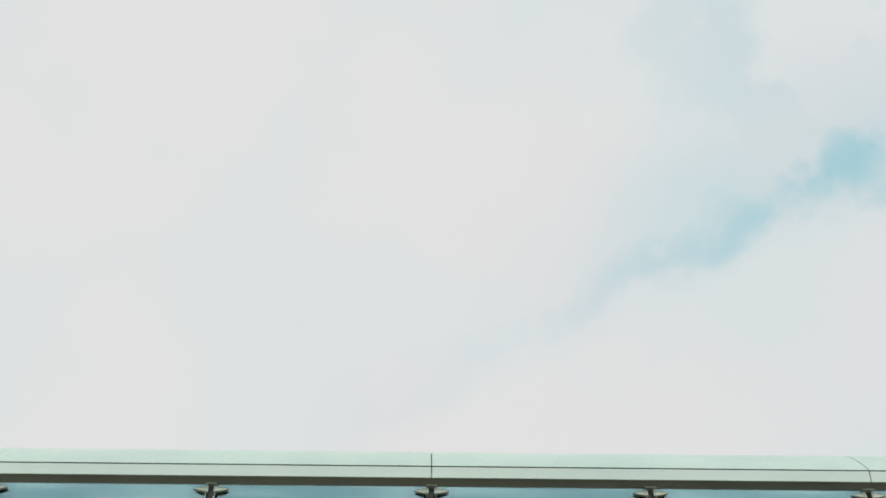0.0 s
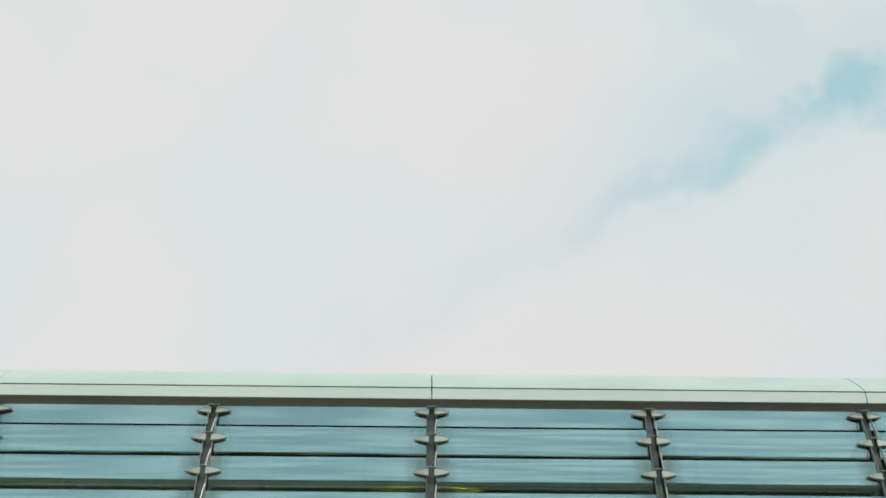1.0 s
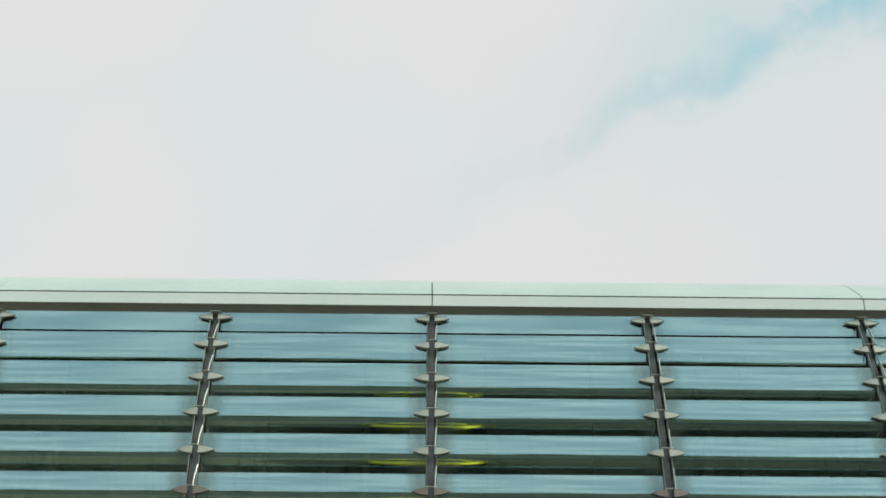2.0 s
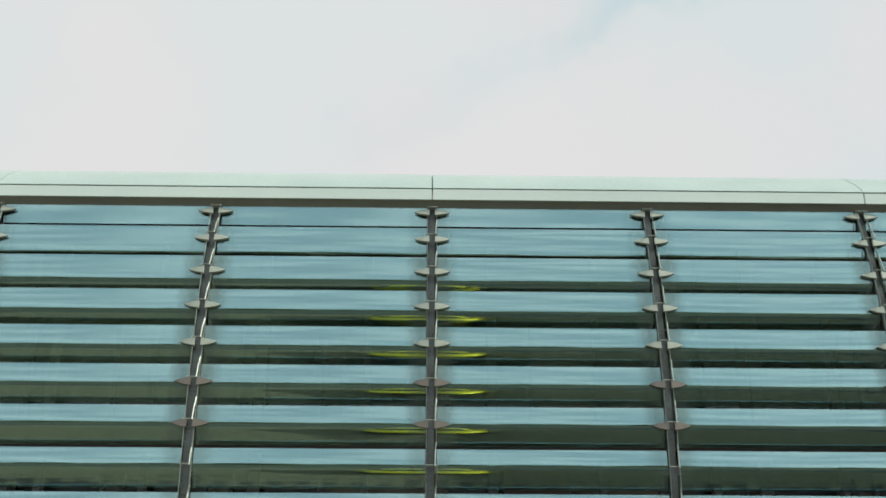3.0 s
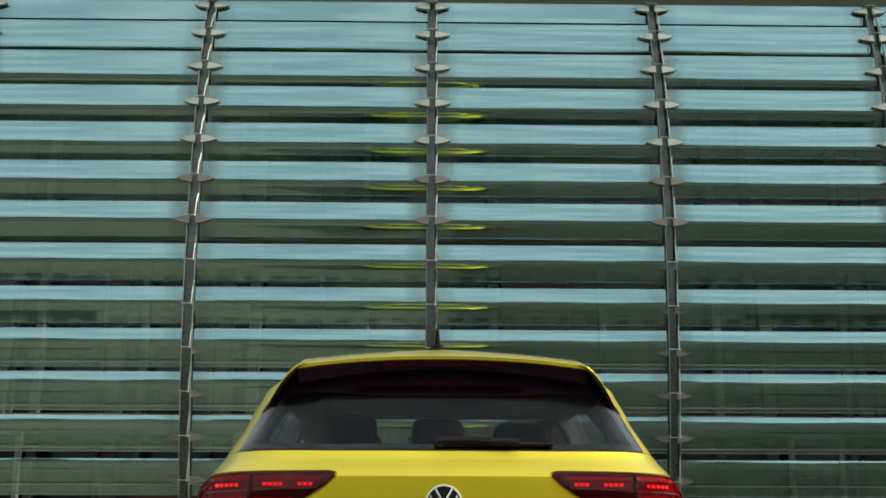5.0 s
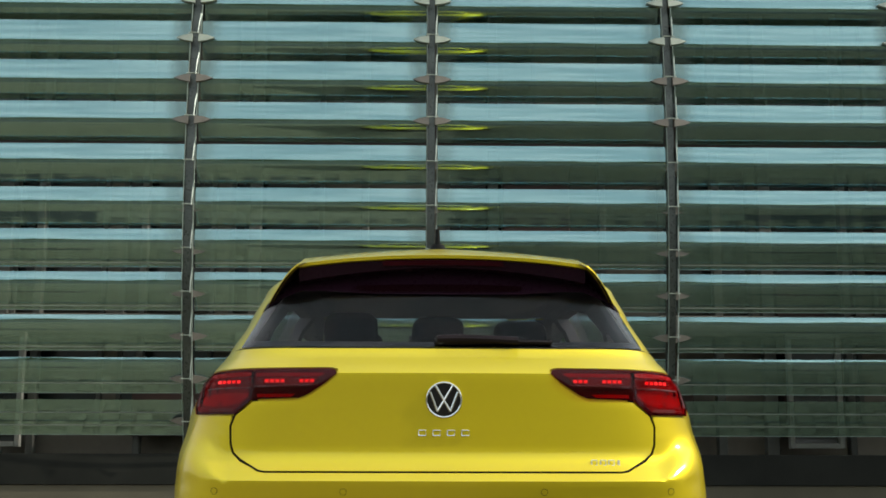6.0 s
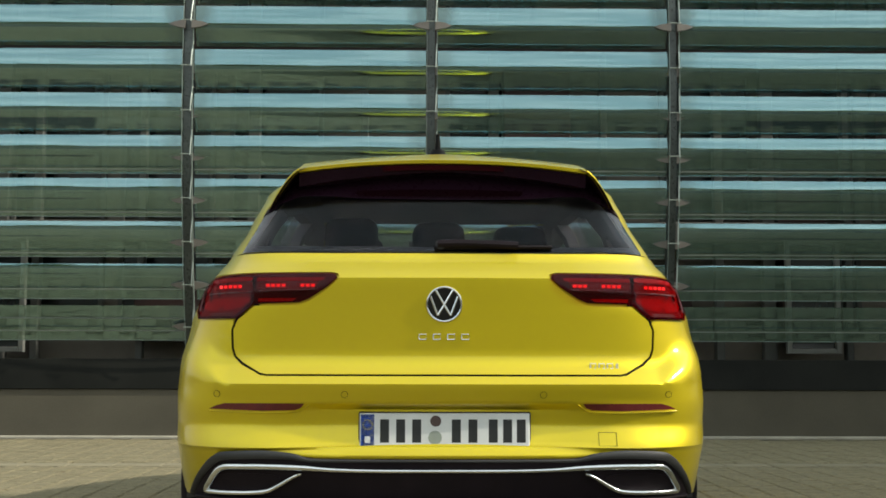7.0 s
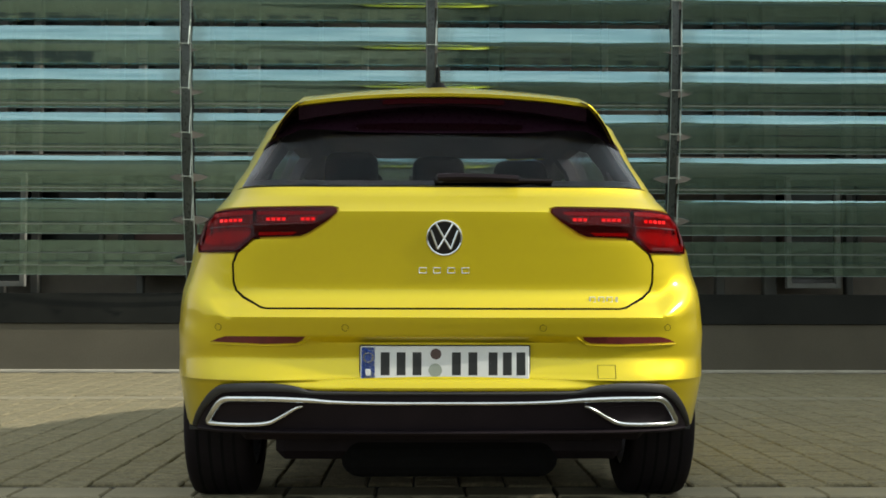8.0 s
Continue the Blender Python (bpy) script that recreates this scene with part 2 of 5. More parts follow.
M["inner_red"] = surface("inner_red", (0.025, 0.010, 0.008), (0.04, 0.015, 0.011), 1.0, 0.7, fine=20, bump=0.1)
M["inner_wall"] = surface("inner_wall", (0.15, 0.128, 0.105), (0.22, 0.19, 0.155), 0.6, 0.8, fine=20, bump=0.1)
M["inner_frame"] = surface("inner_frame", (0.07, 0.07, 0.062), (0.10, 0.10, 0.09), 1, 0.6, fine=20, bump=0.1)
M["inner_glass"] = surface("inner_glass", (0.008, 0.01, 0.01), (0.02, 0.024, 0.024), 0.5, 0.1, fine=10, bump=0.02)
M["render_wall"] = surface("render_wall", (0.62, 0.6, 0.55), (0.72, 0.7, 0.65), 0.5, 0.85, fine=30, bump=0.2)
M["bark"] = surface("bark", (0.07, 0.05, 0.035), (0.13, 0.1, 0.075), 6, 0.9, fine=40, bump=0.6, stretch=(1, 1, 0.2))
M["ground"] = surface("asphalt_ground", (0.045, 0.048, 0.034), (0.13, 0.128, 0.09), 0.5, 0.9, fine=30, bump=0.3, stretch=(0.15, 1.0, 1.0))


def meadow_material():
    s = Shader("meadow")
    streaks = s.noise(1.0, 5, 0.6, (0.035, 0.35, 1))
    tufts = s.noise(3.0, 4, 0.7)
    col = s.ramp(streaks, [(0.30, (0.045, 0.055, 0.026)), (0.52, (0.10, 0.108, 0.05)), (0.66, (0.24, 0.20, 0.085)), (0.74, (0.11, 0.115, 0.05))])
    s.base(s.mix(s.grey(tufts, 0.0, 0.5), col, (0.04, 0.048, 0.02)))
    s.set(Roughness=0.9, Specular_IOR_Level=0.2)
    s.bump(tufts, 0.5, 0.05)
    return s.mat


M["meadow"] = meadow_material()


def leaf_material():
    s = Shader("leaves")
    oi = s.t.nodes.new("ShaderNodeNewGeometry")
    s.base(s.ramp(oi.outputs["Random Per Island"], [(0, (0.09, 0.12, 0.05)), (0.5, (0.13, 0.165, 0.07)), (1, (0.18, 0.2, 0.095))]))
    s.set(Roughness=0.6)
    through_leaf = s.node("ShaderNodeBsdfTranslucent", Color=(0.20, 0.28, 0.07, 1))
    both_ways = s.node("ShaderNodeMixShader", Fac=0.4)
    s.link(s.bsdf.outputs[0], both_ways.inputs[1])
    s.link(through_leaf.outputs[0], both_ways.inputs[2])
    s.link(both_ways.outputs[0], s.out.inputs[0])
    return s.mat


M["leaves"] = leaf_material()


def paver_material():
    s = Shader("paver")
    oi = s.t.nodes.new("ShaderNodeObjectInfo")
    gi = s.t.nodes.new("ShaderNodeNewGeometry")
    rnd = s.node("ShaderNodeMath")
    rnd.operation = "ADD"
    s.link(oi.outputs["Random"], rnd.inputs[0])
    s.link(gi.outputs["Random Per Island"], rnd.inputs[1])
    fr = s.node("ShaderNodeMath")
    fr.operation = "FRACT"
    s.link(rnd.outputs[0], fr.inputs[0])
    col = s.ramp(fr.outputs[0], [(0, (0.33, 0.288, 0.16)), (0.5, (0.38, 0.33, 0.19)), (1, (0.44, 0.38, 0.22))])
    co = s.t.nodes.new("ShaderNodeNewGeometry")
    n1 = s.node("ShaderNodeTexNoise", Scale=1.3, Detail=4.0)
    n2 = s.node("ShaderNodeTexNoise", Scale=110.0, Detail=5.0, Roughness=0.7)
    s.link(co.outputs["Position"], n1.inputs["Vector"])
    s.link(co.outputs["Position"], n2.inputs["Vector"])
    n3 = s.node("ShaderNodeTexNoise", Scale=24.0, Detail=6.0, Roughness=0.75)
    s.link(co.outputs["Position"], n3.inputs["Vector"])
    col = s.mix(s.grey(n1.outputs["Fac"], 0.0, 0.5), col, (0.21, 0.178, 0.10))
    col = s.mix(s.ramp(n3.outputs["Fac"], [(0.42, (0.0, 0.0, 0.0)), (0.62, (0.75, 0.75, 0.75))]), col, (0.12, 0.10, 0.056))
    s.base(s.mix(s.ramp(n2.outputs["Fac"], [(0.36, (0.0, 0.0, 0.0)), (0.64, (0.8, 0.8, 0.8))]), col, (0.15, 0.122, 0.07)))
    s.set(Roughness=0.8)
    relief = s.node("ShaderNodeMath")
    relief.operation = "ADD"
    s.link(n2.outputs["Fac"], relief.inputs[0])
    s.link(n3.outputs["Fac"], relief.inputs[1])
    s.bump(relief.outputs[0], 1.0, 0.010)
    return s.mat


M["paver"] = paver_material()
M["band_stone"] = surface("band_stone", (0.20, 0.175, 0.11), (0.26, 0.225, 0.145), 2.5, 0.85, fine=90, bump=0.4)
M["joint_sand"] = surface("joint_sand", (0.03, 0.028, 0.022), (0.055, 0.05, 0.04), 2, 0.95, fine=80, bump=0.3)


# ---------------------------------------------------------------- mesh helpers
def mesh_of(bm, name, material, smooth=False):
    bmesh.ops.recalc_face_normals(bm, faces=bm.faces)
    me = bpy.data.meshes.new(name)
    bm.to_mesh(me)
    bm.free()
    if material is not None:
        me.materials.append(M[material])
    if smooth:
        me.polygons.foreach_set("use_smooth", [True] * len(me.polygons))
        me.set_sharp_from_angle(angle=radians(38))
    return me


def part(name, bm, material, parent=None, label="", smooth=False, at=None):
    ob = new(name, mesh_of(bm, name, material, smooth))
    if parent is not None:
        ob.parent = parent
    if at is not None:
        ob.matrix_basis = at
    if label:
        ob["label"] = label
    return ob


def thing(name, label, category, at=None, group="", kind=""):
    ob = new(name)
    ob.empty_display_size = 0.1
    if at is not None:
        ob.matrix_basis = at
    return tagged(ob, label, category, group, kind)


def piece(name, me, parent, at):
    ob = new(name, me)
    ob.parent = parent
    ob.matrix_basis = at
    return ob


def box(size, at=(0, 0, 0), bevel=0.0, seg=1, bm=None, turn=None):
    own = bm is None
    b = bmesh.new()
    bmesh.ops.create_cube(b, size=1.0)
    bmesh.ops.scale(b, vec=size, verts=b.verts)
    if bevel:
        bmesh.ops.bevel(b, geom=b.edges[:], offset=bevel, segments=seg, affect="EDGES", profile=0.5)
    if turn is not None:
        bmesh.ops.transform(b, matrix=turn, verts=b.verts)
    bmesh.ops.translate(b, vec=at, verts=b.verts)
    if own:
        return b
    join(bm, b)
    return bm


def join(bm, other):
    me = bpy.data.meshes.new("tmp")
    other.to_mesh(me)
    other.free()
    bm.from_mesh(me)
    bpy.data.meshes.remove(me)
    return bm


def tube(r, length, axis="Z", seg=16, r2=None, at=(0, 0, 0)):
    b = bmesh.new()
    bmesh.ops.create_cone(b, cap_ends=True, segments=seg, radius1=r, radius2=r if r2 is None else r2, depth=length)
    if axis == "X":
        bmesh.ops.rotate(b, cent=(0, 0, 0), matrix=Matrix.Rotation(math.pi / 2, 3, "Y"), verts=b.verts)
    if axis == "Y":
        bmesh.ops.rotate(b, cent=(0, 0, 0), matrix=Matrix.Rotation(math.pi / 2, 3, "X"), verts=b.verts)
    bmesh.ops.translate(b, vec=at, verts=b.verts)
    return b


def sweep(points, r, seg=8):
    """A round bar along a list of points."""
    b = bmesh.new()
    pts = [Vector(p) for p in points]
    rings = []
    for i, p in enumerate(pts):
        d = (pts[min(i + 1, len(pts) - 1)] - pts[max(i - 1, 0)]).normalized()
        q = d.to_track_quat("Z", "Y").to_matrix()
        rings.append([b.verts.new(p + q @ Vector((r * math.cos(a), r * math.sin(a), 0))) for a in (2 * math.pi * k / seg for k in range(seg))])
    for ra, rb in zip(rings, rings[1:]):
        for k in range(seg):
            b.faces.new((ra[k], ra[(k + 1) % seg], rb[(k + 1) % seg], rb[k]))
    b.faces.new(rings[0][::-1])
    b.faces.new(rings[-1])
    return b


def extrude_profile(profile, x0, x1, closed=True):
    """A prism along x whose (y, z) outline is given."""
    b = bmesh.new()
    a = [b.verts.new((x0, y, z)) for y, z in profile]
    c = [b.verts.new((x1, y, z)) for y, z in profile]
    n = len(profile)
    for i in range(n if closed else n - 1):
        b.faces.new((a[i], a[(i + 1) % n], c[(i + 1) % n], c[i]))
    if closed:
        b.faces.new(a)
        b.faces.new(c[::-1])
    return b


def loft(rings, close_u=True, caps=True):
    """Skin over rings of points of equal count."""
    b = bmesh.new()
    vs = [[b.verts.new(p) for p in ring] for ring in rings]
    n = len(rings[0])
    for ra, rb in zip(vs, vs[1:]):
        for k in range(n if close_u else n - 1):
            b.faces.new((ra[k], ra[(k + 1) % n], rb[(k + 1) % n], rb[k]))
    if caps and close_u:
        b.faces.new(vs[0])
        b.faces.new(vs[-1])
    return b


def step(a, b, v):
    """A smooth rise from 0 at a to 1 at b."""
    f = min(1.0, max(0.0, (v - a) / (b - a)))
    return f * f * (3 - 2 * f)


# ---------------------------------------------------------------- the building with the glass louvres
FACE_Y, BULGE_Z, BULGE_R = 11.35, 3.6, 8.7
BAY, AXIS_X, BAYS = 2.29, 0.09, 4
SLAT_PITCH, TOP_S, CURL, ROLLED = 0.4185, 2.80, 95.0, 26.5


def profile(s):
    """The face's place and lean at the arc length s above its foremost line."""
    a = s / BULGE_R
    return FACE_Y + BULGE_R * (1 - math.cos(a)), BULGE_Z + BULGE_R * math.sin(a), a


building = thing("glass_building", "pale-capped building faced with curved glass louvres", "building", kind="structure")


def slat_mesh(length, lean_at, chord, halo):
    """A louvre of bent glass. lean_at: how many degrees its face looks up at the share v of its height; halo: how much
    dull film is painted on its corners for the weakened reflection round the clamps. Gives the mesh and how far back
    its foot lies."""
    seg, t = 22, 0.008
    y, z, line = 0.0, 0.0, [(0.0, 0.0)]
    for i in range(seg):
        n = radians(lean_at((i + 0.5) / seg))
        y, z = y + math.sin(n) / seg, z + math.cos(n) / seg
        line.append((y, z))
    size, front = chord / z, min(p[0] for p in line)
    outer = [((py - front) * size, pz * size - chord / 2) for py, pz in line]
    inner = [(py + t, pz) for py, pz in outer]
    ends = [0.0, 0.03, 0.06, 0.09, 0.12, 0.15, 0.18, 0.22, 0.27]
    stations = [-length / 2 + e for e in ends] + [length / 2 - e for e in ends[::-1]]
    me = mesh_of(loft([[(x, py, pz) for py, pz in outer + inner[::-1]] for x in stations]), "louvre", "slat_glass", True)
    # painted dimming of the reflection, strongest at the clamped corners
    clamp_halo = me.attributes.new("clamp_halo", "FLOAT", "POINT")
    clamp_halo.data.foreach_set("value", [halo * (1 - step(0.05, 0.24, length / 2 - abs(v.co.x))) * (1 - 0.75 * step(0.05, 0.32, chord / 2 - abs(v.co.z)) * step(0.02, 0.10, length / 2 - abs(v.co.x))) for v in me.vertices])
    return me, outer[0][0]


TOP_HEIGHT = 0.425
ROWS = [TOP_S - SLAT_PITCH * k + 0.013 * max(0, k - 8) for k in range(14)]
# pale rim: the bright line along a louvre's foot, put into colour
RIM = mesh_of(box((BAY - 0.11, 0.006, 0.006), bevel=0.001), "glass_edge", "glass_edge")
# added thin bars that stand in for pale lines reflected in the lower louvres
LINE_BAR = mesh_of(box((BAY - 0.11, 0.008, 0.009), bevel=0.001), "pale_line", "pale_line")
EDGE = mesh_of(box((BAY - 0.11, 0.012, 0.014), bevel=0.002), "edge_strip", "seam")
END_PLATE = mesh_of(box((0.10, 0.006, 0.25), bevel=0.002), "end_plate", "end_plate")
for row, s in enumerate(ROWS):
    gap = min(0.066, 0.018 + 0.008 * max(0, row - 2)) + (0.022 if row > 10 else 0.0)
    y, z, a = profile(s)
    rise = max(0.0, a)
    height = TOP_HEIGHT if row == 0 else SLAT_PITCH * (math.cos(rise) - math.sin(rise) * (z - 0.75) / y) - gap - (0.028 if row == 1 else 0.0)
    middle = 0.032 if row == 0 else SLAT_PITCH / 2 * math.cos(rise) - 0.008 - height / 2 - (0.05 if row == 1 else 0.022 if row < 9 else 0.014)
    lean = math.degrees(a)
    turn = 7.7 - 0.35 * min(0.0, lean + 4.0) - (2.9 if row == 2 else 0.0) + (5.0 if row == 13 else 0.0)
    level = 2.0 - math.degrees(math.atan2(z - 0.78, y)) / 2
    belly = 0.5 + (turn + level) / 24.0

    curl = CURL if row < 10 else 65.0

    def lean_at(v):
        """Gently bent above the belly, rolled under below it."""
        if row < 2:
            return (v - 0.5) * (10.0, 24.0)[row] - (0.5, 1.4)[row]
        return level + (32.0 * (v - belly) if v > belly else -min(curl * (belly - v), ROLLED))

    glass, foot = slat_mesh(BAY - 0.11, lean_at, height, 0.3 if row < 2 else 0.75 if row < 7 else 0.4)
    for k in range(-BAYS, BAYS):
        x = AXIS_X + (k + 0.5) * BAY
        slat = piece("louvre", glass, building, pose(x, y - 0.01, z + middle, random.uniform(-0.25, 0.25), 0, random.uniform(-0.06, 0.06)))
        if row < 2:
            piece("edge_strip", EDGE, slat, pose(0, foot + 0.008, -height / 2 - 0.005))
        if row < 3:
            for side in (-1, 1):
                piece("end_plate", END_PLATE, slat, pose(side * (BAY / 2 - 0.14), 0.04, 0.0, 0, side * 3.0, 0))
        if row > 8:
            piece("glass_edge", RIM, slat, pose(0, foot, -height / 2 + 0.003))
            if row > 11:
                piece("pale_line", LINE_BAR, slat, pose(0, 0.05, height * 0.14))
            piece("pale_line", LINE_BAR, slat, pose(0, 0.05, -height * (0.40 if row < 12 else 0.22)))


def wing_mesh(mat):
    """A pointed clamp plate that holds two louvre ends, thickest at the post."""
    b = bmesh.new()
    for side in (-1, 1):
        pts = [(0.03, 0.030, -0.012), (0.12, 0.018, -0.006), (0.185, -0.006, 0.0), (0.12, -0.034, -0.008), (0.03, -0.052, -0.014)]
        pts = [(side * x, v, d) for x, v, d in pts]
        hi = [b.verts.new((x, d - 0.006, v)) for x, v, d in pts]
        lo = [b.verts.new((x, 0.012, v)) for x, v, d in pts]
        b.faces.new(hi)
        b.faces.new(lo[::-1])
        for i in range(5):
            b.faces.new((lo[i], lo[(i + 1) % 5], hi[(i + 1) % 5], hi[i]))
    bmesh.ops.recalc_face_normals(b, faces=b.faces)
    return mesh_of(b, "clamp", mat)


CLAMP = wing_mesh("bracket")
# same clamp in the darkened colour that stands in for the glass over it
DIMMED_CLAMP = wing_mesh("bracket_dimmed")
CROSS = mesh_of(box((0.115, 0.012, 0.009), bevel=0.003), "cross_bar", "bracket")
ROD = mesh_of(sweep([(0, 0, 0), (0.004, 0.03, 0.14), (0.012, 0.06, 0.24)], 0.006, 6), "stay_rod", "steel", True)
for k in range(-BAYS, BAYS + 1):
    x = AXIS_X + k * BAY
    line = [profile(-2.95 + 5.95 * i / 24) for i in range(25)]
    post = part("post", loft([[(x - 0.044, y - 0.0, z), (x + 0.028, y - 0.0, z), (x + 0.028, y + 0.095, z), (x - 0.046, y + 0.095, z)] for y, z, a in line]), "dark_steel", building, "dark steel post behind the louvre ends")
    for dx in (-0.048, 0.048):
        ring = []
        for y, z, a in line:
            ring.append([(x + dx - 0.002, y - 0.055, z), (x + dx + 0.002, y - 0.055, z), (x + dx + 0.002, y - 0.03, z), (x + dx - 0.002, y - 0.03, z)])
        part("fin", loft(ring), "glass_edge", post)
    for row, s in enumerate(ROWS):
        y, z, a = profile(s)
        c = piece("clamp", CLAMP if row < 5 else DIMMED_CLAMP, building, pose(x, y + (-0.045 if row < 7 else 0.03), z - (0.036 if row == 0 else 0.0), -math.degrees(a), 0, 0))
        forward = -0.072 if row < 7 else -0.105
        piece("cross_bar", CROSS, c, pose(0, forward, 0.012))
        if row:
            piece("stay_rod", ROD, c, pose(0.035, forward - 0.013, 0.0))

# coping in lengths of two bays, over a brown sloping lip
cap_y, cap_z = 11.70, 6.444
ROLL = [(v, 0.998 * v - 0.375 * v * v) for v in (1.33 * i / 16 for i in range(17))]
for k in range(-BAYS // 2, BAYS // 2):
    x0, x1 = AXIS_X + 2 * k * BAY * 1.01 + 0.006, AXIS_X + 2 * (k + 1) * BAY * 1.01 - 0.006
    arc = [(cap_y + v, cap_z + 0.137 + h) for v, h in ROLL]
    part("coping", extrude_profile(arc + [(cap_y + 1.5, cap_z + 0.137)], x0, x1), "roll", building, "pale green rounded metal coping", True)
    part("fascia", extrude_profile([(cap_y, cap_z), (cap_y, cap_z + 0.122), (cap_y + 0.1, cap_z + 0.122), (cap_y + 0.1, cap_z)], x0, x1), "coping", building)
XA, XB = AXIS_X - BAYS * BAY, AXIS_X + BAYS * BAY
core = [(cap_y + 0.02 + v, cap_z + 0.127 + 0.99 * h) for v, h in ROLL]
part("coping_core", extrude_profile([(cap_y + 0.012, cap_z + 0.02)] + core + [(cap_y + 1.4, cap_z + 0.1)], XA, XB), "seam", building)
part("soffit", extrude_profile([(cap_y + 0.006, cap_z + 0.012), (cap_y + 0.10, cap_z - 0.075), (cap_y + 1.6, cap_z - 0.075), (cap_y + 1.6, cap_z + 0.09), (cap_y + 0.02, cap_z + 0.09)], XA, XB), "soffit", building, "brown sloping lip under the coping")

# rooms behind the louvres
part("inner_wall", box((XB - XA, 0.25, 5.7), (AXIS_X, 13.1, 3.55)), "inner_wall", building)
for fz, fh, look_of in ((2.05, 0.22, "inner_frame"), (4.10, 0.34, "inner_red"), (5.6, 0.22, "inner_frame")):
    part("floor_edge", box((XB - XA, 0.5, fh), (AXIS_X, 12.75, fz), 0.01), look_of, building)
for k in range(-BAYS * 2, BAYS * 2):
    x = AXIS_X + (k + 0.5) * BAY / 2 + 0.08
    for z0, z1 in ((1.03, 1.92), (2.18, 3.77), (4.03, 5.47)):
        if random.random() < 0.85:
            w = part("window", box((0.92, 0.05, z1 - z0 - 0.1), (x, 12.94, (z0 + z1) / 2)), "inner_glass", building)
            for dx in (-0.47, 0.47):
                part("window_frame", box((0.05, 0.08, z1 - z0), (x + dx, 12.93, (z0 + z1) / 2), 0.005), "inner_frame", w)

for x, w in ((-6.2, 0.09), (-4.35, 0.14), (-3.98, 0.08), (-2.9, 0.07), (-1.75, 0.12), (-0.6, 0.08), (0.75, 0.1), (1.9, 0.07), (3.1, 0.09), (3.62, 0.13), (4.45, 0.07), (5.9, 0.12)):
    part("inner_column", box((w, 0.12, 5.6), (x, 12.7, 3.5), 0.008), "inner_frame", building, "pale column inside")
for x, z, w in ((3.95, 2.15, 0.5), (3.95, 1.35, 0.42), (-4.9, 1.75, 0.7), (-2.5, 1.3, 0.9), (2.4, 1.32, 0.8), (5.0, 3.0, 0.5), (-0.9, 2.6, 0.6), (1.2, 3.4, 0.7), (-5.4, 3.1, 0.6)):
    part("cupboard", box((w, 0.3, 0.75), (x, 12.75, z), 0.01), "inner_red", building, "dark red cupboard inside")

for x in (-4.25, 3.97, -1.6, 1.9):
    fr = bmesh.new()
    for sx in (-0.25, 0.25):
        box((0.05, 0.07, 1.15), (sx, 0, 1.385), 0.004, bm=fr)
    for sz in (0.835, 1.935):
        box((0.45, 0.066, 0.05), (0, 0, sz), 0.004, bm=fr)
    w = part("inner_window", fr, "inner_pale", building, "pale framed window inside")
    w.location = (x, 12.35, 0)
    part("pane", box((0.44, 0.01, 1.04), (0, 0.02, 1.385)), "inner_glass", w)

# plinth
part("plinth_band", extrude_profile([(11.78, 0.46), (11.84, 0.745), (12.6, 0.745), (12.6, 0.46)], XA, XB), "plinth_dark", building, "dark glossy metal band above the plinth")
part("plinth", extrude_profile([(11.80, 0.0), (11.80, 0.452), (12.6, 0.452), (12.6, 0.0)], XA, XB), "plinth_stone", building, "brown-grey stone plinth")
part("kerb_strip", box((XB - XA, 0.06, 0.034), (AXIS_X, 11.768, 0.0), 0.008), "kerb", building, "pale kerb strip along the plinth")
part("rear_block", box((XB - XA, 8.0, 6.6), (AXIS_X, 17.3, 3.3)), "inner_wall", building)
part("end_wall", box((0.3, 1.6, 6.3), (XA - 0.15, 12.4, 3.15)), "render_wall", building)
part("end_wall", box((0.3, 1.6, 6.3), (XB + 0.15, 12.4, 3.15)), "render_wall", building)
# ---------------------------------------------------------------- the car
def table(z, rows):
    for (z0, v0), (z1, v1) in zip(rows, rows[1:]):
        if z <= z1:
            f = max(0.0, (z - z0) / (z1 - z0))
            f = f * f * (3 - 2 * f) * 0.35 + f * 0.65
            return v0 + (v1 - v0) * f
    return rows[-1][1]


HALF_WIDTH = [(0.18, 0.87), (0.30, 0.892), (0.45, 0.897), (0.62, 0.897), (0.74, 0.887), (0.86, 0.861), (0.95, 0.822), (1.0, 0.785), (1.06, 0.745),
              (1.20, 0.680), (1.30, 0.640), (1.355, 0.605), (1.385, 0.57), (1.41, 0.525), (1.43, 0.45), (1.445, 0.33), (1.453, 0.17), (1.456, 0.02)]
REAR_Y = [(0.18, 0.16), (0.30, 0.07), (0.40, 0.034), (0.455, 0.012), (0.463, 0.003), (0.53, 0.027), (0.597, 0.016), (0.655, 0.0), (0.683, 0.0250), (0.70, 0.0425), (0.712, 0.0530), (0.722, 0.0590), (0.732, 0.0615), (0.744, 0.0612), (0.765, 0.0590), (0.79, 0.0555), (0.84, 0.0490), (0.89, 0.0420), (0.94, 0.0345),
          (0.980, 0.028), (1.055, 0.112), (1.20, 0.198), (1.33, 0.272), (1.385, 0.33), (1.41, 0.40), (1.43, 0.52), (1.445, 0.72), (1.453, 1.05), (1.456, 1.5)]
FRONT_Y = [(0.18, 4.12), (0.30, 4.22), (0.55, 4.27), (0.70, 4.23), (0.78, 4.12), (0.84, 3.92), (0.90, 3.60), (0.95, 3.30), (0.98, 3.08), (1.10, 2.80),
           (1.30, 2.40), (1.395, 2.18), (1.41, 2.08), (1.43, 1.88), (1.445, 1.76), (1.453, 1.66), (1.456, 1.56)]
